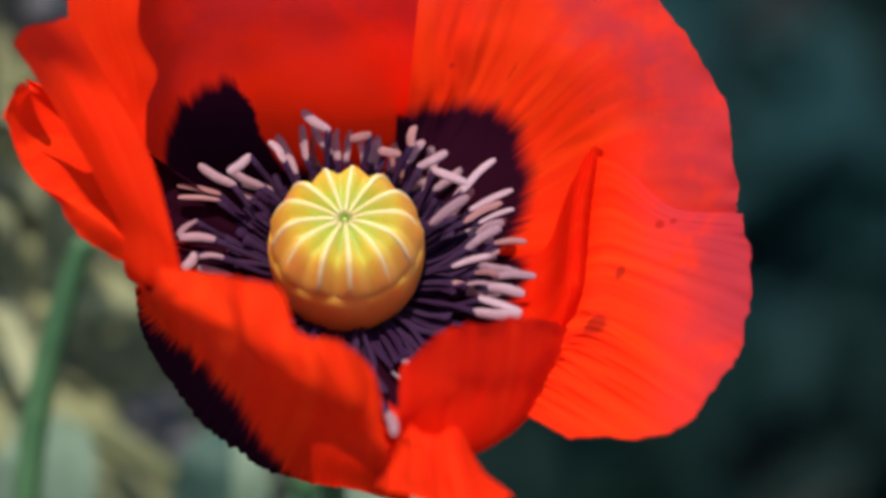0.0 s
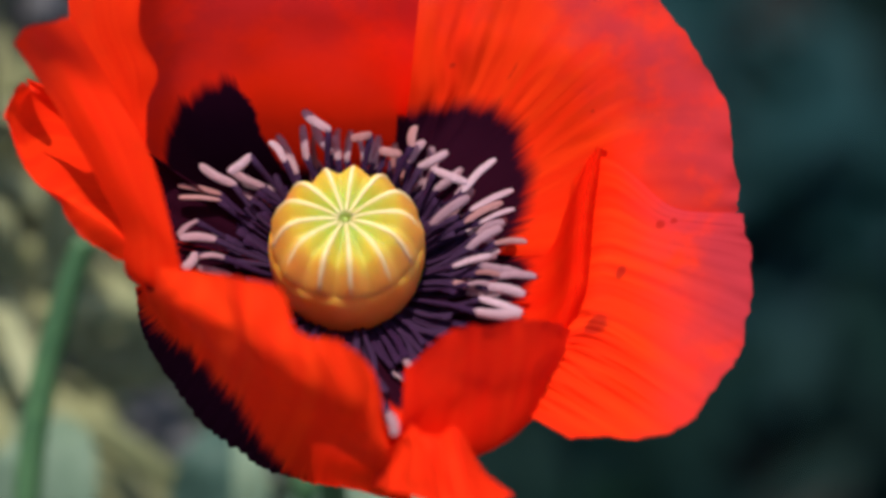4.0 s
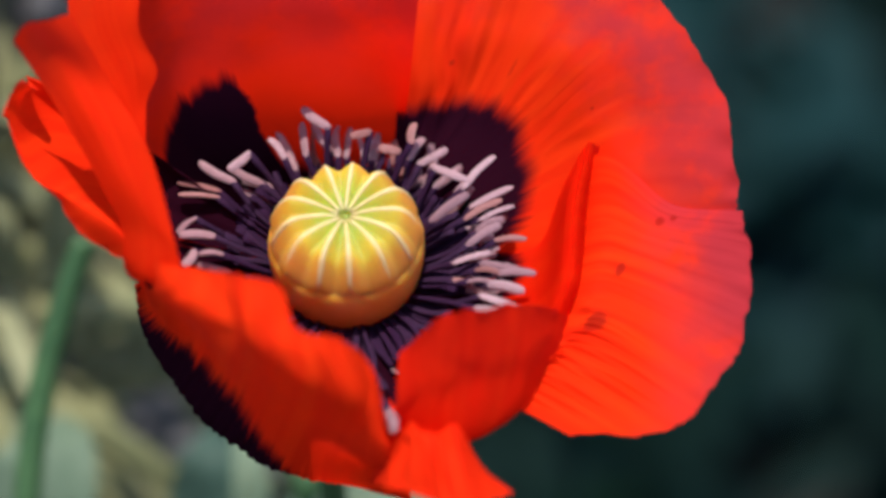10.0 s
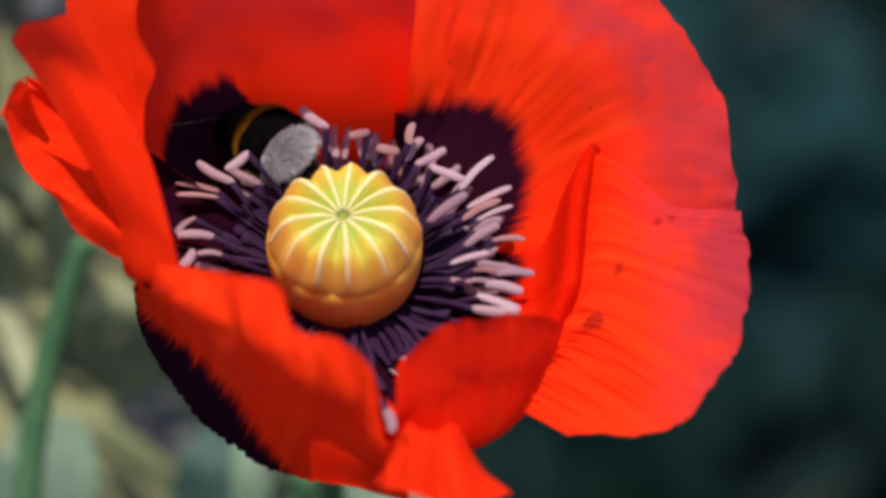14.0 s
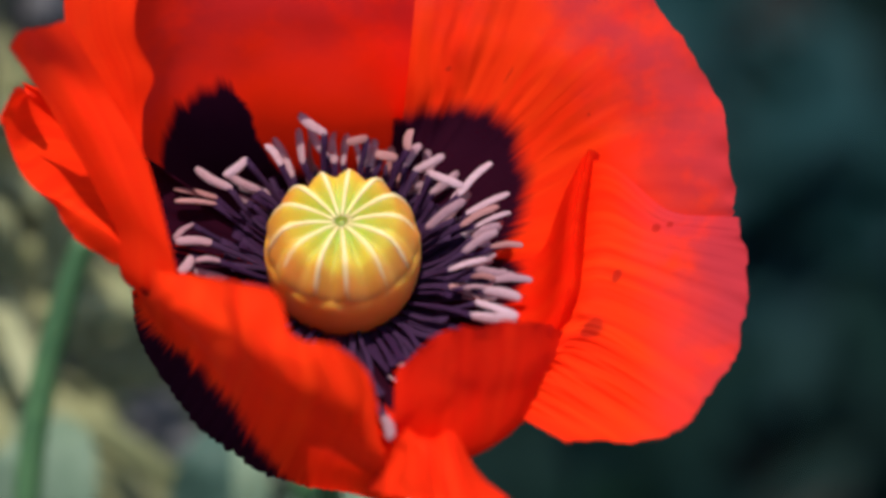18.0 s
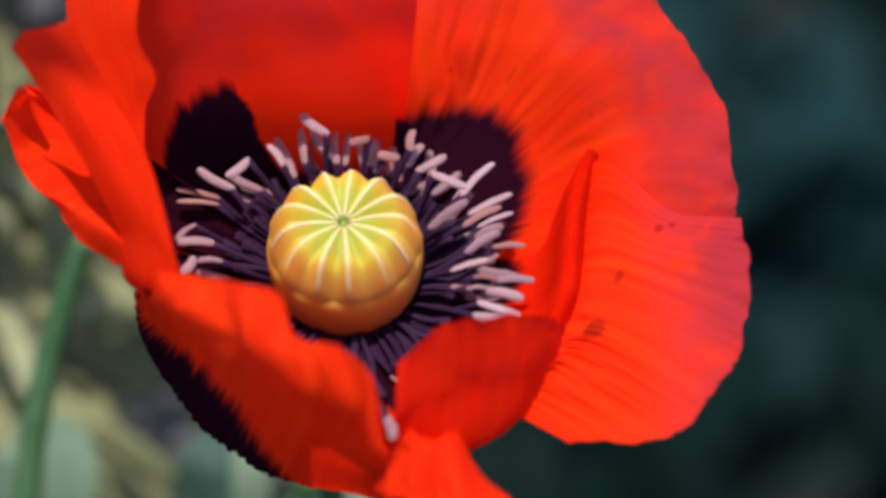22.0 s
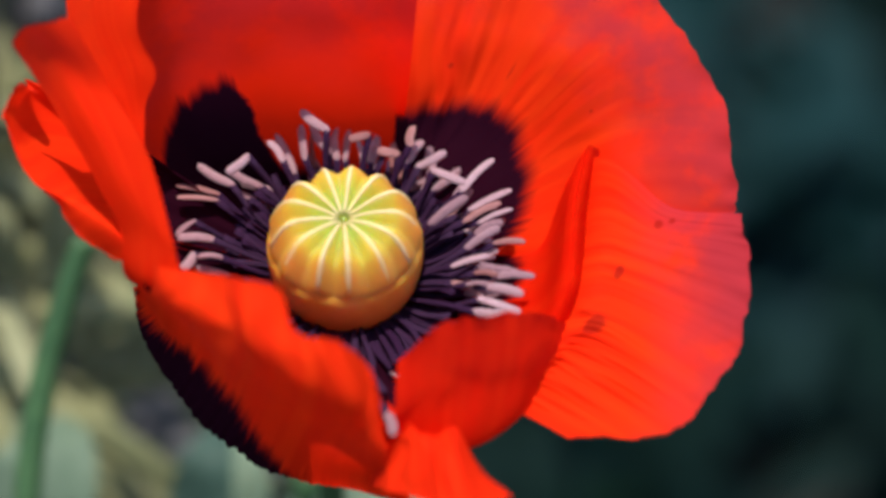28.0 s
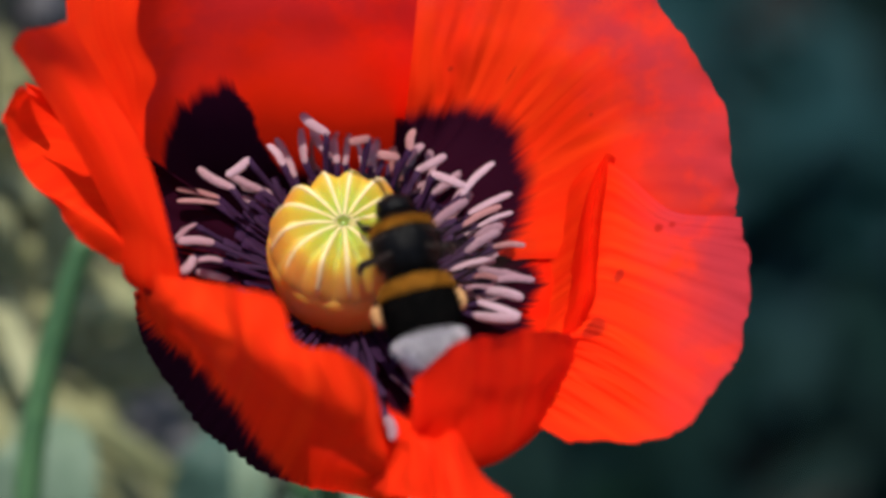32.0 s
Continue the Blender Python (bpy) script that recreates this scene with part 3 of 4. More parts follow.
def leaf_mesh(bm, length, width, lobes=7, fold=0.25, droop=0.5, seed=0, jag=0.25):
    """A long toothed poppy leaf along +x, rising and drooping."""
    n, rows = 26, []
    for i in range(n + 1):
        t = i / n
        half = width * math.sin(math.pi * min(1, t ** 0.8)) ** 0.8 * (1 - jag * abs(math.sin(lobes * math.pi * t + seed))) + 0.001
        x, z = length * t * (1 - 0.15 * droop * t), length * (0.35 * t - droop * t * t)
        row = []
        for j in (-2, -1, 0, 1, 2):
            s = j / 2
            row.append(bm.verts.new((x + 0.12 * half * abs(s), half * s, z + fold * half * abs(s) + 0.06 * half * noise.noise((t * 9, s * 3, seed)))))
        rows.append(row)
    for a, b in zip(rows, rows[1:]):
        for j in range(4):
            bm.faces.new((a[j], a[j + 1], b[j + 1], b[j]))
    return bm


def plant(name, label, at, leaves, size, material, seed, up=0.5, category="plant"):
    """A tuft of toothed leaves that spring from one place."""
    r = random.Random(seed)
    ob = tagged(new(name), label, category, group="low plants behind the poppy")
    ob.matrix_basis = Matrix.Translation(at)
    shapes = []
    for k in range(4):
        bm = bmesh.new()
        leaf_mesh(bm, size * r.uniform(0.8, 1.15), size * r.uniform(0.16, 0.24), 6 + k, 0.3, r.uniform(0.2, 0.7), k)
        shapes.append(mesh_of("leaf", bm, material))
    for k in range(leaves):
        part("leaf", shapes[k % 4], None, ob, "", pose(0, 0, size * up * r.random(), r.uniform(-30, 30), r.uniform(-60, 5), r.uniform(0, 360)))
    bm = bmesh.new()
    tube(bm, [(0, 0, -0.02), (0.004, 0.0, size * up * 0.5), (0, 0.004, size * up)], [0.006, 0.005, 0.003], 8, 8)
    part("stalk", bm, material, ob)
    return ob


rng = random.Random(5)
for k in range(170):
    x, y = rng.uniform(-0.06, 0.62), rng.uniform(0.28, 1.75)
    plant("leafy_plant", "blue-green leafy plant, its shade put into the leaf colour", (x, y, 0.0), 16, rng.uniform(0.05, 0.09), TEALSHADELEAF if noise.noise((x * 19, y * 11, 2.2)) > 0.04 else SHADELEAF, 100 + k, 2.0)


def stalk(name, label, points, radii, material, category="stalk"):
    """A bent dry stalk with a withered blade hanging from its middle."""
    ob = tagged(new(name), label, category, group="fallen dry stalks")
    ob.matrix_basis = Matrix.Translation(points[0])
    spots = [Vector(p) - Vector(points[0]) for p in points]
    bm = bmesh.new()
    tube(bm, spots, radii, 10, 40)
    part("stem", bm, material, ob)
    a, b = spots[2], spots[3]
    side = (b - a).cross(Vector((0, 0, 1))).normalized()
    bm = bmesh.new()
    tube(bm, [a, a.lerp(b, 0.3) + side * 0.010, a.lerp(b, 0.65) + side * 0.022 - Vector((0, 0, 0.006)), b + side * 0.030 - Vector((0, 0, 0.025))], [0.0010, 0.0021, 0.0019, 0.0005], 8, 20, 0.25)
    part("dry_blade", bm, material, ob)
    return ob


# dry stalks that lean and cross on the soil
for k, (a, b) in enumerate((((-0.0631, 0.0659, 0.5246), (-0.0352, 0.0668, 0.5255)), ((-0.0591, 0.0563, 0.5249), (-0.0308, 0.0436, 0.5122)), ((-0.0657, 0.0838, 0.5241), (-0.0333, 0.0947, 0.5351)), ((-0.0624, 0.0857, 0.5373), (-0.0341, 0.0743, 0.526)),
                            ((-0.0652, 0.069, 0.5135), (-0.0374, 0.0709, 0.5154)), ((-0.054, 0.0731, 0.4993), (-0.0233, 0.0751, 0.5013)), ((-0.0671, 0.1104, 0.5296), (-0.0445, 0.1184, 0.5376)), ((-0.0618, 0.1266, 0.5358), (-0.0512, 0.0995, 0.5087)),
                            ((-0.0632, 0.0822, 0.5154), (-0.0559, 0.0666, 0.4998)), ((-0.0607, 0.0694, 0.5323), (-0.0469, 0.0706, 0.5335)), ((-0.072, 0.128, 0.5259), (-0.0486, 0.1203, 0.5183)), ((-0.0468, 0.0697, 0.51), (-0.0332, 0.0688, 0.5091)))):
    a, b = Vector(a), Vector(b)
    foot = Vector((a.x - 0.10, a.y + 0.06, -0.015))
    stalk("dry_stalk", "dry straw-coloured stalk bent over among others", [foot, a - (b - a) * 0.35 + Vector((0, 0, 0.01)), a, b, b + (b - a) * 0.5 - Vector((0, 0, 0.02))], [0.0028, 0.0027, 0.0026, 0.0023, 0.0012], STRAW)

# thinner filler stalks and withered blades further down, added in the soil's grey tone
rng = random.Random(21)
EYE_UP = Vector(VIEW).cross(Vector((-1, 0, 0)))
for k in range(26):
    spot = Vector(EYE) + Vector(VIEW) * rng.uniform(0.40, 0.47) + Vector((rng.uniform(-0.115, -0.035), 0, 0)) + EYE_UP * rng.uniform(-0.045, 0.05)
    lie = Vector((1, rng.uniform(-0.5, 0.9), rng.uniform(-0.7, 0.5))).normalized() * rng.uniform(0.012, 0.026)
    foot = Vector((spot.x - 0.08, spot.y + 0.08, -0.015))
    wide = rng.uniform(0.0014, 0.0032)
    stalk("dry_stalk", "withered filler stalk lying among others", [foot, spot - lie * 1.6, spot - lie, spot + lie, spot + lie * 1.7 - Vector((0, 0, 0.012))], [wide * q for q in (1.1, 1.1, 1.0, 0.9, 0.5)], GREYSTRAW if k % 5 else STRAW)

# another poppy plant close behind: bare stem and blue-grey leaves
other = tagged(new("poppy_plant"), "second poppy with a green stem and blue-grey leaves", "plant")
bm = bmesh.new()
tube(bm, [(-0.0365, 0.0370, 0.5699), (-0.0391, 0.0329, 0.5640), (-0.0425, 0.0253, 0.5546), (-0.0448, 0.0155, 0.5430), (-0.0457, 0.0022, 0.5271), (-0.0468, -0.0149, 0.5056), (-0.055, 0.11, 0.28), (-0.06, 0.12, -0.02)], [0.0016, 0.0017, 0.0018, 0.0018, 0.0019, 0.0020, 0.0022, 0.0027], 12, 60)
part("stem", bm, STEM, other, "green bare stem")
bm = bmesh.new()
tube(bm, [(-0.0107, 0.0419, 0.5247), (-0.0104, 0.0378, 0.5206), (-0.0098, 0.0326, 0.5125), (-0.03, 0.12, 0.28), (-0.05, 0.12, -0.02)], [0.0019, 0.0020, 0.0021, 0.0024, 0.0028], 12, 40)
part("stem", bm, STEM, other, "green bare stem")


def blade(points, halves, seed):
    """A leaf along a line of places, with its half widths in mm: folded at the midrib, waved and toothed at its edges, facing the sky."""
    pts, wide = [Vector(p) for p in points], [Vector((h * MM, 0, 0)) for h in halves]
    bm, rows, n = bmesh.new(), [], 40
    for i in range(n + 1):
        t = i / n
        p, q = spline(pts, t), spline(pts, min(1, t + 0.02)) - spline(pts, max(0, t - 0.02))
        side = q.cross(Vector((0, -0.35, 1))).normalized()
        up = side.cross(q).normalized()
        half = spline(wide, t).x
        row = []
        for j in range(-4, 5):
            c = j / 4
            tooth = 1 + 0.10 * noise.noise((t * 22, c, seed)) * abs(c)
            row.append(bm.verts.new(p + side * half * c * tooth + up * half * (0.25 * abs(c) + 0.16 * c * c * noise.noise((t * 7, c * 2, seed + 3)))))
        rows.append(row)
    for a, b in zip(rows, rows[1:]):
        for j in range(8):
            bm.faces.new((a[j], a[j + 1], b[j + 1], b[j]))
    return bm


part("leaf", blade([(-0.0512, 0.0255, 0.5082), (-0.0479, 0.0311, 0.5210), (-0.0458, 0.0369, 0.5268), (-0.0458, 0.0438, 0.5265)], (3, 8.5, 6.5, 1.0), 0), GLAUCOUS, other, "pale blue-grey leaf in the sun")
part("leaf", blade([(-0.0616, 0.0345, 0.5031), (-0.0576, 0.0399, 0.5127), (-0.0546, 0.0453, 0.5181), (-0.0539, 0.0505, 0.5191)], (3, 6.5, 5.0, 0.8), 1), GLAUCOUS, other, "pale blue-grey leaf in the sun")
part("leaf", blade([(-0.0274, 0.0315, 0.5001), (-0.0250, 0.0374, 0.5131), (-0.0240, 0.0409, 0.5194), (-0.0239, 0.0474, 0.5202)], (2, 5.0, 4.4, 0.8), 2), MIDSHADELEAF, other, "green leaf, half shade put into its colour")
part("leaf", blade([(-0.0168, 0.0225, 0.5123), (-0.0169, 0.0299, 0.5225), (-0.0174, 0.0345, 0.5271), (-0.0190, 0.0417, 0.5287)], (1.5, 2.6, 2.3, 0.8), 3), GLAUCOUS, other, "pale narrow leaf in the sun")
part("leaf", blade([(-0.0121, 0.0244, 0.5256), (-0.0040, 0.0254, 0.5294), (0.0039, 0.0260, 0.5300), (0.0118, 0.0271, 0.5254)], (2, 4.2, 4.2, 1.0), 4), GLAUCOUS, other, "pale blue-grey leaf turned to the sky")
part("leaf", blade([(0.0206, 0.0802, 0.4427), (0.0226, 0.0905, 0.4530), (0.0252, 0.0949, 0.4574), (0.0289, 0.0993, 0.4619)], (4, 9, 8, 2), 5), SHADELEAF, other, "dark green leaf, shade put into its colour")

motions_rows = [
    (0.0, 0.00038, 0.00031, 0.60031), (0.5, 0.00025, 0.00031, 0.60031), (1.0, 0.00038, 0.00031, 0.60031), (1.5, 0.00044, 0.00018, 0.60018),
    (2.0, 0.00038, 0.00027, 0.60027), (2.5, 0.00044, 0.00027, 0.60027), (3.0, 0.00038, 0.00031, 0.60031), (3.5, 0.00044, 0.00031, 0.60031),
    (5.5, 0.00044, 0.00040, 0.60040), (6.0, 0.00038, 0.00044, 0.60044), (6.5, 0.00038, 0.00044, 0.60044), (7.0, 0.00063, 0.00040, 0.60040),
    (7.5, 0.00056, 0.00044, 0.60044), (8.0, 0.00056, 0.00044, 0.60044), (8.5, 0.00038, 0.00053, 0.60053), (9.0, 0.00044, 0.00053, 0.60053),
    (9.5, 0.00025, 0.00044, 0.60044), (10.0, 0.00038, 0.00053, 0.60053), (10.5, 0.00056, 0.00053, 0.60053), (11.0, 0.00056, 0.00044, 0.60044),
    (11.5, 0.00063, 0.00044, 0.60044), (12.0, 0.00056, 0.00044, 0.60044), (12.5, 0.00075, 0.00053, 0.60053), (13.0, 0.00075, -0.00009, 0.59991),
    (13.5, 0.00063, 0.00027, 0.60027), (14.0, 0.00019, 0.00053, 0.60053), (14.5, 0.00025, 0.00044, 0.60044), (16.5, 0.00025, 0.00031, 0.60031),
    (17.0, 0.00000, 0.00027, 0.60027), (17.5, -0.00013, 0.00031, 0.60031), (18.0, 0.00000, 0.00004, 0.60004), (18.5, -0.00013, 0.00000, 0.60000),
    (19.0, 0.00000, 0.00004, 0.60004), (19.5, -0.00025, -0.00013, 0.59987), (20.0, 0.00000, 0.00000, 0.60000), (20.5, 0.00019, 0.00004, 0.60004),
    (21.0, 0.00006, 0.00004, 0.60004), (21.5, 0.00006, 0.00004, 0.60004), (22.0, 0.00025, 0.00000, 0.60000), (22.5, 0.00019, 0.00013, 0.60013),
    (23.0, 0.00056, 0.00000, 0.60000), (23.5, 0.00044, 0.00000, 0.60000), (24.0, 0.00056, 0.00027, 0.60027), (24.5, 0.00019, 0.00018, 0.60018),
    (25.0, 0.00056, 0.00018, 0.60018), (25.5, 0.00038, 0.00031, 0.60031), (27.5, 0.00038, 0.00031, 0.60031), (28.0, 0.00025, 0.00031, 0.60031),
    (28.5, 0.00044, 0.00031, 0.60031), (29.0, 0.00044, 0.00027, 0.60027), (29.5, 0.00038, 0.00027, 0.60027), (30.0, 0.00044, 0.00027, 0.60027),
    (30.5, 0.00025, 0.00027, 0.60027), (31.0, 0.00025, 0.00027, 0.60027), (31.5, 0.00038, 0.00027, 0.60027), (32.0, 0.00025, 0.00004, 0.60004)]


# ---- the bumblebee ----
BLACKFUR = grainy("black_fur", (0.0015, 0.0015, 0.0015), (0.004, 0.0035, 0.003), 0.9, 900, 0.0)
YELLOWFUR = grainy("yellow_fur", (0.23, 0.085, 0.006), (0.38, 0.155, 0.010), 0.85, 900, 0.15)
TAILSKIN = grainy("tail_skin", (0.09, 0.07, 0.075), (0.20, 0.165, 0.17), 0.6, 1200, 0.3)
WHITEFUR = grainy("white_fur", (0.46, 0.43, 0.44), (0.68, 0.64, 0.66), 0.85, 900, 0.1)
SHELL = grainy("bee_shell", (0.0015, 0.0015, 0.0015), (0.004, 0.0035, 0.0035), 0.34, 1500, 0.07)
POLLEN = grainy("pollen", (0.36, 0.18, 0.07), (0.52, 0.29, 0.12), 0.9, 1500, 0.1, 0.6)
WING = Mat("wing_film")
WING.set((0.06, 0.035, 0.028), 0.4, 0.03, Alpha=0.08)
VEIN = grainy("wing_vein", (0.03, 0.02, 0.015), (0.06, 0.04, 0.03), 0.5, 900)

bee = tagged(new("bumblebee"), "black furry bumblebee with yellow bands and a white tail", "insect")


def furry(name, centre, radii, y0, y1, material, hairs, seed, label="", length=0.75, under=None, arc=None, grow=0.0, fur=None):
    """A slice of an ellipsoid body from y0 to y1 (mm, +y ahead), all round or over an arc of its back, with short hairs that lean back."""
    r = random.Random(seed)
    bm = bmesh.new()
    c, (rx, ry, rz) = Vector(centre), [q + grow for q in radii]
    lo, hi = max(-1, (y0 - c.y) / ry), min(1, (y1 - c.y) / ry)
    rings, n, m = [], 30, 12
    a0, a1 = math.asin(lo), math.asin(hi)
    w0, w1 = (radians(arc[0]), radians(arc[1])) if arc else (0.0, 2 * math.pi)
    at = lambda a, w: c + Vector((rx * math.cos(a) * math.cos(w), ry * math.sin(a), rz * math.cos(a) * math.sin(w)))
    for k in range(m + 1):
        a = a0 + (a1 - a0) * k / m
        rings.append([bm.verts.new(at(a, w0 + (w1 - w0) * j / n) * MM) for j in range(n + 1 if arc else n)])
    for p, q in zip(rings, rings[1:]):
        for j in range(n):
            bm.faces.new((p[j], q[j], q[(j + 1) % len(q)], p[(j + 1) % len(p)]))
    if not arc:
        bm.faces.new(rings[0])
        bm.faces.new(rings[-1][::-1])
    skin = len(bm.faces)
    for k in range(2 * hairs):
        s = r.uniform(math.sin(a0), math.sin(a1))
        a, w = math.asin(s), r.uniform(w0, w1)
        p = at(a, w)
        nrm = Vector((math.cos(a) * math.cos(w) / rx, math.sin(a) / ry, math.cos(a) * math.sin(w) / rz)).normalized()
        tip = p + (nrm + Vector((r.uniform(-0.4, 0.4), -0.55 + r.uniform(-0.3, 0.3), r.uniform(-0.4, 0.4)))).normalized() * length * r.uniform(0.6, 1.15)
        side = nrm.cross(Vector((r.uniform(-1, 1), r.uniform(-1, 1), r.uniform(-1, 1)))).normalized() * 0.028
        bm.faces.new([bm.verts.new(q * MM) for q in (p - side, p + side, tip)])
    ob = part(name, bm, material, under or bee, label)
    if fur:
        ob.data.materials.append(fur)
        for p in list(ob.data.polygons)[skin:]:
            p.material_index = 1
    return ob


CHEST, BELLY = ((0, 0.6, 0), (3.5, 3.9, 3.2)), ((0, -4.6, -0.5), (3.95, 5.6, 3.4))
furry("head", (0, 5.0, -1.0), (2.05, 1.8, 2.2), 3.0, 7.0, SHELL, 350, 1, "", 0.4, fur=BLACKFUR)
furry("thorax", *CHEST, -3.6, 4.5, SHELL, 2600, 3, "black furry thorax with a sheen", 0.7, fur=BLACKFUR)
furry("collar", *CHEST, 1.75, 3.0, YELLOWFUR, 1300, 2, "yellow furry collar", 0.45, arc=(-5, 185), grow=0.06)
abdomen = furry("abdomen", *BELLY, -10.3, 2.0, BLACKFUR, 3200, 6, "", 0.55)
furry("abdomen_band", *BELLY, -2.8, -1.2, YELLOWFUR, 1500, 5, "yellow furry band", 0.6, abdomen, (-20, 200), 0.06)
furry("tail", *BELLY, -10.3, -7.2, TAILSKIN, 1500, 7, "white furry tail", 0.95, abdomen, (-12, 192), 0.06, WHITEFUR)
HINGE = Matrix.Translation((0, -2.0 * MM, 0))
abdomen.matrix_basis = HINGE
for s in (-1, 1):
    bm = bmesh.new()
    tube(bm, [(0.6 * s * MM, 6.5 * MM, 0), (1.2 * s * MM, 7.9 * MM, 0.8 * MM), (2.4 * s * MM, 8.9 * MM, 0.7 * MM), (3.9 * s * MM, 10.2 * MM, 0.3 * MM)], [0.00020, 0.00017, 0.00017, 0.00014], 7, 14)
    part("antenna", bm, SHELL, bee)
    bm = bmesh.new()
    bmesh.ops.create_uvsphere(bm, u_segments=14, v_segments=10, radius=1.0)
    bmesh.ops.transform(bm, matrix=pose(1.35 * s * MM, 5.6 * MM, -0.6 * MM, 0, 0, -25 * s) @ Matrix.Diagonal((0.45 * MM, 0.7 * MM, 1.15 * MM, 1)), verts=bm.verts)
    part("eye", bm, SHELL, bee, "dark glossy eye")
    for k, (y0, y1, out, drop) in enumerate(((2.4, 5.4, 3.6, -4.2), (0.6, 0.4, 5.0, -4.6), (-1.0, -6.0, 4.6, -5.0))):
        bm = bmesh.new()
        tube(bm, [(1.2 * s * MM, y0 * MM, -2.4 * MM), (0.6 * out * s * MM, (0.6 * y0 + 0.4 * y1) * MM, -2.0 * MM), (0.95 * out * s * MM, (0.35 * y0 + 0.65 * y1) * MM, 0.62 * drop * MM),
                  (out * s * MM, y1 * MM, drop * MM), (1.1 * out * s * MM, (y1 + 0.9) * MM, (drop - 0.7) * MM)], [0.0004, 0.00042, 0.00046, 0.00026, 0.00012], 8, 20)
        leg = part("leg", bm, SHELL, bee)
        if k == 2:
            bm = bmesh.new()
            bmesh.ops.create_uvsphere(bm, u_segments=16, v_segments=12, radius=1.0)
            for v in bm.verts:
                v.co *= 1 + 0.08 * noise.noise(v.co * 3)
            bmesh.ops.transform(bm, matrix=pose(4.2 * s * MM, -5.2 * MM, -3.3 * MM, -35, 0, 0) @ Matrix.Diagonal((0.95 * MM, 1.8 * MM, 1.15 * MM, 1)), verts=bm.verts)
            part("pollen_load", bm, POLLEN, leg, "buff lump of pollen")


def wing_mesh(length, width, s):
    """A thin wing along its side, with a thick front edge."""
    bm = bmesh.new()
    n, rows = 18, []
    for i in range(n + 1):
        t = i / n
        front = 0.10 * width * math.sin(math.pi * t)
        back = -width * math.sin(math.pi * min(1, 0.08 + 0.92 * t) ** 1.35) ** 0.75
        rows.append([bm.verts.new((s * length * t * MM, (front + (back - front) * j / 4) * MM, 0.12 * MM * math.sin(3 * t + j))) for j in range(5)])
    for a, b in zip(rows, rows[1:]):
        for j in range(4):
            bm.faces.new((a[j], b[j], b[j + 1], a[j + 1]))
    return bm


wings = []
for s in (-1, 1):
    for length, width, y in ((13.0, 4.6, 1.2), (9.0, 3.4, -0.8)):
        w = part("wing", wing_mesh(length, width, s), WING.mat, bee, "smoky clear wing")
        bm = bmesh.new()
        tube(bm, [(0, 0, 0), (s * length * 0.5 * MM, 0.10 * width * MM, 0), (s * length * 0.99 * MM, 0, 0)], [0.00010, 0.00007, 0.00003], 6, 12)
        part("wing_vein", bm, VEIN, w)
        wings.append((w, s, Matrix.Translation((1.8 * s * MM, y * MM, 2.7 * MM))))


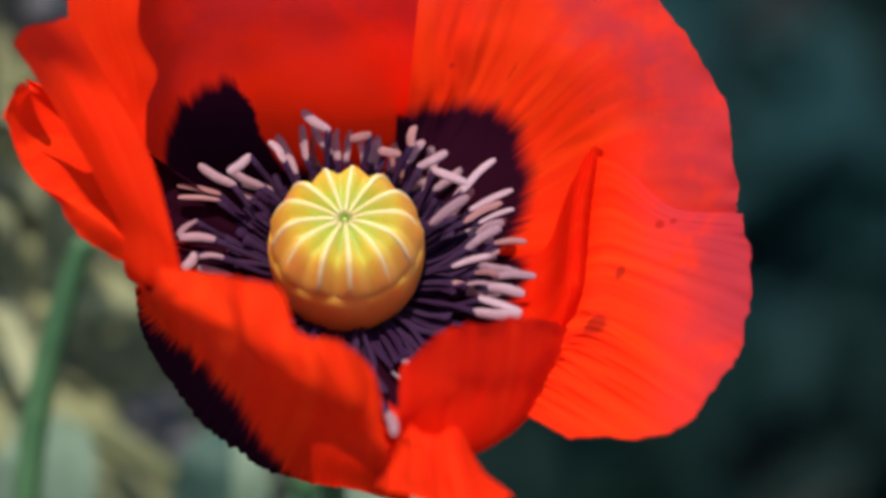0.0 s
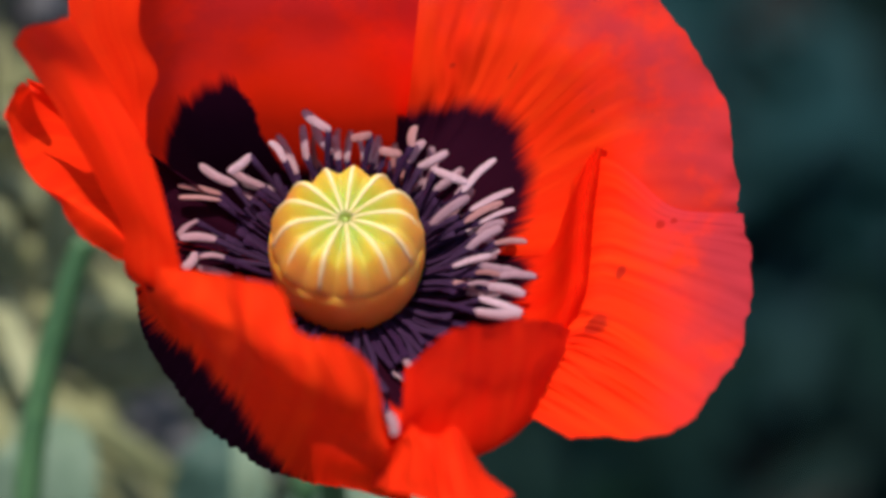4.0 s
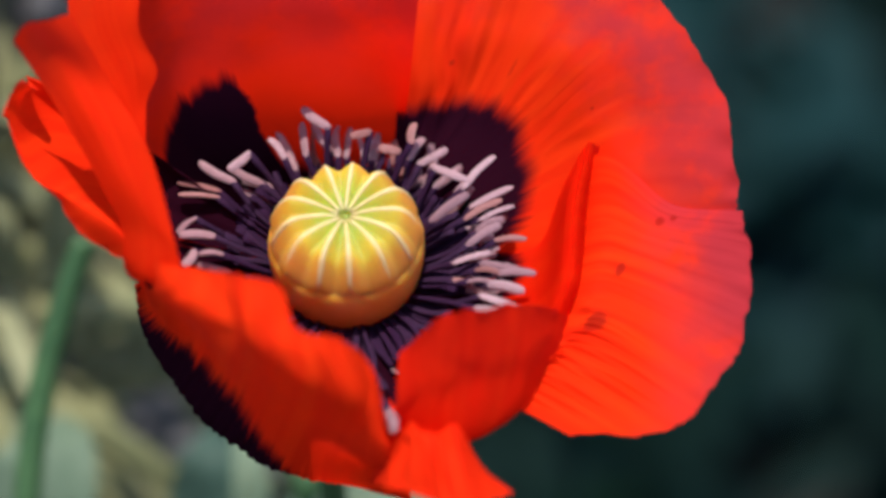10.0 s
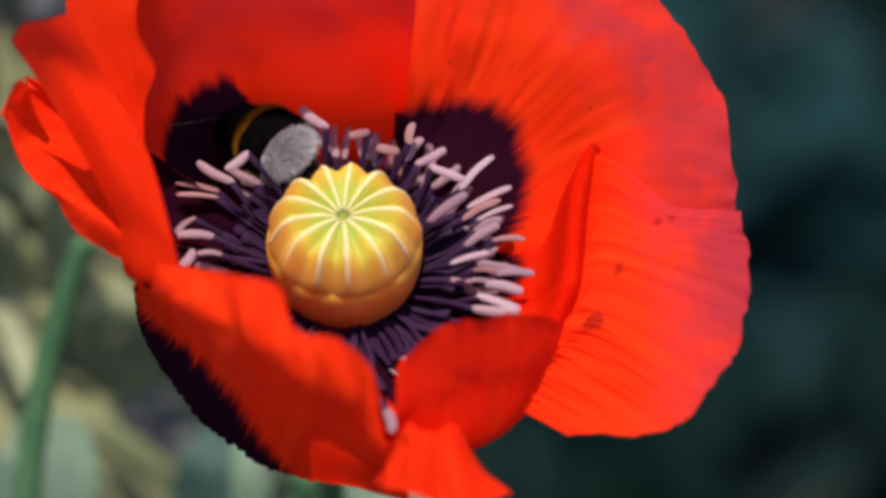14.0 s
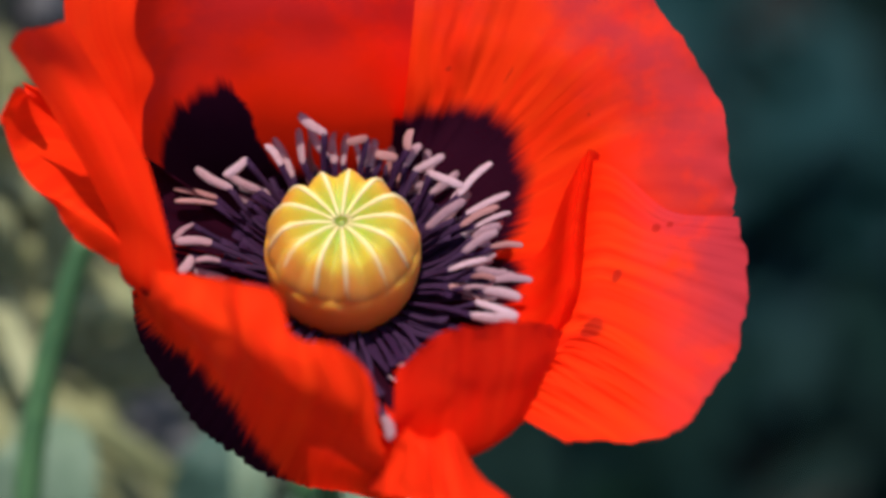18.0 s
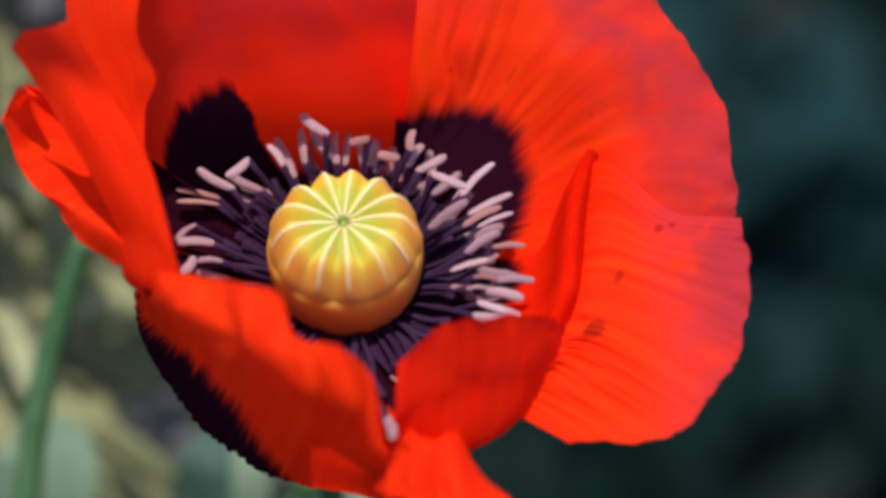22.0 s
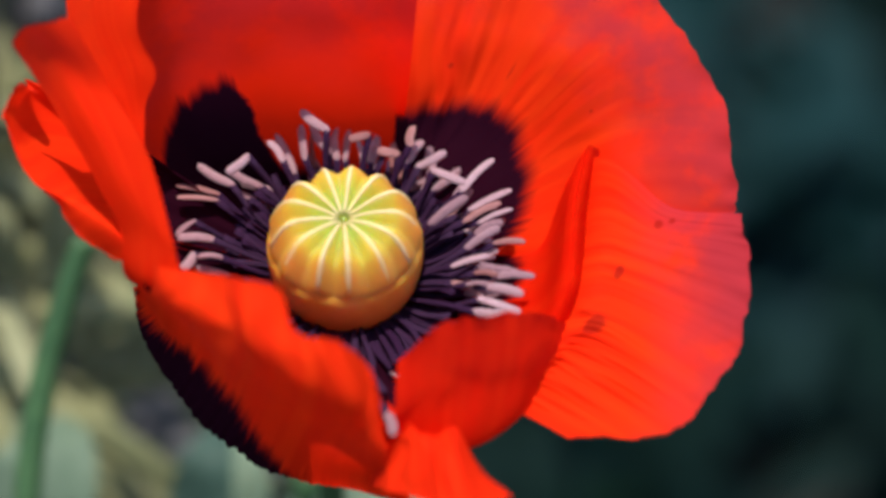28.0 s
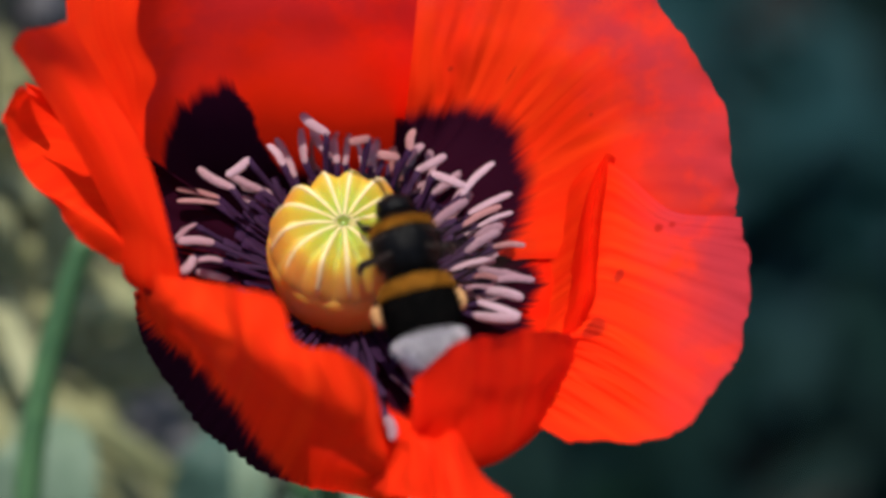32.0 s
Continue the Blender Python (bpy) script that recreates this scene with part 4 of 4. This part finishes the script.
# ---- what moves ----
# how far the bee and the wind push the two inner petals, on a scale of 84
NUDGES = ((0, 5), (1, 17), (2, 28), (3, 31), (3.5, 24), (5.5, -9), (6, -14), (6.5, -9), (7, -6), (8, -8), (10, -8), (12, -7), (12.7, -4), (12.8, 20), (12.9, 60), (13.0, 84), (13.2, 60), (13.5, 23), (14, 2), (17, 3),
          (20, 0), (22, -6), (22.4, -5), (22.5, 50), (23, 16), (23.5, 33), (24, 48), (24.5, 47), (25, 20), (25.5, 17), (27.5, 2), (28, -4), (29, 3), (31.5, 2), (31.7, 5), (31.8, 15), (31.9, 35), (32.0, 46))
bee_rows = [
    (0.00, pose(0.0014, -0.0126, 0.5933, -179, 9, -84)),
    (2.00, pose(0.0042, -0.0121, 0.5934, -177, 9, -72)),
    (2.60, pose(0.0051, -0.0117, 0.5935, -171, -2, 10)),
    (3.20, pose(0.0064, -0.0111, 0.5936, 176, -8, 118)),
    (5.50, pose(0.0109, -0.0045, 0.5958, 172, -4, 155)),
    (6.50, pose(0.0120, -0.0003, 0.5965, 171, -1, 176)),
    (7.50, pose(0.0116, 0.0034, 0.5971, 171, 2, -166)),
    (8.50, pose(0.0102, 0.0068, 0.5976, 172, 5, -148)),
    (9.50, pose(0.0074, 0.0099, 0.5981, 174, 7, -128)),
    (10.00, pose(0.0054, 0.0111, 0.5983, 176, 8, -117)),
    (10.40, pose(0.0042, 0.0118, 0.6000, 177, 8, -110)),
    (10.65, pose(0.0063, 0.0178, 0.6045, 137, -84, 25)),
    (10.80, pose(0.0087, 0.0181, 0.6048, 30, -53, 133)),
    (11.00, pose(0.0107, 0.0180, 0.6052, 36, -29, 144)),
    (11.20, pose(0.0118, 0.0159, 0.6064, 34, -24, 148)),
    (11.40, pose(0.0136, 0.0126, 0.6064, 34, -24, 148)),
    (11.60, pose(0.0147, 0.0102, 0.6073, 34, -24, 148)),
    (11.80, pose(0.0148, 0.0091, 0.6078, 34, -24, 148)),
    (12.00, pose(0.0148, 0.0075, 0.6084, 34, -24, 148)),
    (12.20, pose(0.0145, 0.0056, 0.6083, 18, -22, 148)),
    (12.40, pose(0.0157, 0.0052, 0.6101, 6, -17, 137)),
    (12.50, pose(0.0154, 0.0047, 0.6109, 4, -12, 114)),
    (12.60, pose(0.0153, 0.0030, 0.6106, 11, -9, 99)),
    (12.70, pose(0.0159, 0.0026, 0.6110, 11, -9, 95)),
    (12.80, pose(0.0146, 0.0013, 0.6119, 19, -3, 87)),
    (12.90, pose(0.0131, 0.0033, 0.6165, 27, 10, 85)),
    (13.00, pose(0.0130, 0.0070, 0.6220, 6, 15, 90)),
    (13.10, pose(0.0088, 0.0084, 0.6235, 32, -3, 61)),
    (13.20, pose(0.0067, 0.0083, 0.6229, 20, -3, 57)),
    (13.30, pose(0.0008, 0.0088, 0.6220, 8, 3, 18)),
    (13.40, pose(0.0006, 0.0098, 0.6213, -2, 5, 29)),
    (13.50, pose(-0.0048, 0.0096, 0.6193, -10, 8, 23)),
    (13.60, pose(-0.0093, 0.0107, 0.6151, -19, 6, 37)),
    (13.70, pose(-0.0113, 0.0169, 0.6120, -18, -24, 30)),
    (13.80, pose(-0.0119, 0.0178, 0.6091, -23, -24, 38)),
    (14.00, pose(-0.0121, 0.0177, 0.6082, -25, -24, 41)),
    (14.50, pose(-0.0130, 0.0175, 0.6074, -26, -25, 44)),
    (15.50, pose(-0.0180, 0.0145, 0.6076, -28, -31, 75)),
    (16.50, pose(-0.0198, 0.0088, 0.6022, -48, -39, 125)),
    (16.65, pose(-0.0188, 0.0072, 0.6000, -44, -35, 129)),
    (16.80, pose(-0.0172, 0.0050, 0.5985, -70, -10, 110)),
    (17.00, pose(-0.0130, 0.0009, 0.5971, -171, 0, -2)),
    (17.60, pose(-0.0117, -0.0019, 0.5963, -171, -2, 12)),
    (18.00, pose(-0.0108, -0.0047, 0.5958, -172, -4, 26)),
    (19.00, pose(-0.0095, -0.0068, 0.5955, -173, -6, 38)),
    (20.00, pose(-0.0083, -0.0080, 0.5953, -174, -6, 46)),
    (22.00, pose(-0.0072, -0.0107, 0.5937, -175, -8, 58)),
    (23.00, pose(-0.0033, -0.0123, 0.5934, -178, -9, 76)),
    (24.20, pose(0.0014, -0.0126, 0.5933, 179, -9, 96)),
    (24.80, pose(0.0014, -0.0126, 0.5933, -171, -2, 12)),
    (25.50, pose(-0.0000, -0.0127, 0.5933, 180, 9, -90)),
    (28.00, pose(-0.0047, -0.0119, 0.5935, 177, 8, -110)),
    (30.00, pose(-0.0072, -0.0107, 0.5937, 175, 8, -122)),
    (30.40, pose(-0.0075, -0.0146, 0.6022, 126, -28, -57)),
    (30.80, pose(-0.0075, -0.0154, 0.6022, 80, -13, -51)),
    (31.20, pose(-0.0057, -0.0163, 0.6010, 45, 21, -53)),
    (31.40, pose(-0.0027, -0.0164, 0.6022, 36, 20, -35)),
    (31.60, pose(0.0009, -0.0163, 0.6033, 15, 5, -28)),
    (31.70, pose(0.0031, -0.0161, 0.6041, 13, 2, -25)),
    (31.80, pose(0.0022, -0.0149, 0.6058, 24, 6, -18)),
    (31.85, pose(0.0023, -0.0146, 0.6065, 38, 2, -2)),
    (31.90, pose(0.0024, -0.0145, 0.6067, 39, 1, -1)),
    (31.94, pose(0.0028, -0.0142, 0.6072, 39, -1, 1)),
    (31.97, pose(0.0064, -0.0095, 0.6136, 24, -6, 13)),
    (32.00, pose(0.0068, -0.0091, 0.6141, 23, -5, 13))]


def bee_middle(t):
    """Where the bee's waist is at a time, in the flower's own space, in mm."""
    for (t0, m0), (t1, m1) in zip(bee_rows, bee_rows[1:]):
        if t0 <= t <= t1:
            k = (t - t0) / (t1 - t0)
            spots = []
            for y in (4.0, -1.0, -6.0):
                a, b = m0 @ Vector((0, y * MM, 0)), m1 @ Vector((0, y * MM, 0))
                spots.append(poppy_rest @ a.lerp(b, k) * 1000)
            return spots
    return []


poppy_rest = (Matrix.Translation((0, 0, 0.6)) @ LEAN).inverted()


def push_stamens():
    """The stamens that the bee touches bend aside and swing back behind it."""
    times = [0.0, 1.0, 2.0, 3.5] + [5.5 + 0.5 * k for k in range(11)] + [10.8 + 0.2 * k for k in range(12)] + [13.2, 13.5, 13.8, 14.2, 14.5, 15.5, 16.5, 16.8, 17.1, 17.6]
    times += [18 + k for k in range(13)] + [31.2, 31.4, 31.6, 31.8, 32.0]
    spots = [bee_middle(t) for t in times]
    for st, w, reach, rise in stamens:
        rest = st.matrix_basis.copy()
        root = rest.translation * 1000
        tip = Vector((math.cos(w) * (reach + 2), math.sin(w) * (reach + 2), rise))
        arm = tip - root
        rows, moved = [], False
        for t, where in zip(times, spots):
            push = Vector((0, 0, 0))
            for p in where:
                for share in (0.65, 1.0):
                    away = root + arm * share - p
                    if away.length < 4.8:
                        push += away.normalized() * (4.8 - away.length) * 0.4
            turn = arm.rotation_difference(arm + push)
            if push.length > 0.05:
                moved = True
            rows.append((t, Matrix.Translation(rest.translation) @ turn.to_matrix().to_4x4() @ rest.to_quaternion().to_matrix().to_4x4()))
        if moved:
            walk(st, rows)


def motions():
    """The flower sways on its stem; the bee crawls through it, flies across it and comes out again."""
    walk(poppy, [(t, Matrix.Translation((x, y, z)) @ LEAN) for t, x, y, z in motions_rows])
    walk(bee, bee_rows)
    walk(abdomen, [(t, HINGE @ pose(0, 0, 0, a)) for t, a in ((0, 25), (10.4, 30), (10.9, 60), (12.7, 60), (12.85, 35), (13.0, 6), (13.4, 8), (13.6, 15), (14.5, 15), (16.5, 35), (17.5, 25), (31.5, 25), (31.8, 60), (31.9, 55), (32.0, 8))])
    push_stamens()
    nudge = [(t, k / 84) for t, k in NUDGES]
    walk(petal_inner, [(t, pose(0.0032 * k, -0.0009 * k, -0.0004 * k)) for t, k in nudge])
    walk(petal_front, [(t, pose(0, 0, 0, 5.0 * k)) for t, k in ((0, 0), (30.3, 0), (30.7, 0.5), (31.0, 1), (31.5, 0.8), (31.8, 0.4), (32.0, 0.25))])
    walk(petal_lip, [(t, pose(0.0030 * max(k, 0), -0.0016 * max(k, 0) - 0.006 * min(k, 0), -0.0008 * max(k, 0) - 0.010 * min(k, 0))) for t, k in nudge])
    for w, s, root in wings:
        folded = root @ pose(0, 0, 0, 0, 6 * s, -76 * s)
        rows = [(0.0, folded), (12.3, folded)]
        for k in range(int((13.7 - 12.8) * 30)):
            rows.append((12.8 + k / 30, root @ pose(0, 0, 0, 10, (-45 if k % 2 else 30) * s, (-12 if k % 2 else 12) * s)))
        raised = root @ pose(0, 0, 0, 0, -40 * s, -38 * s)
        rows += [(13.8, raised), (14.1, raised), (14.4, folded), (31.7, folded)]
        for k in range(3):
            rows.append((31.93 + k / 30, root @ pose(0, 0, 0, 10, (-45 if k % 2 else 30) * s, -15 * s)))
        walk(w, rows)


motions()
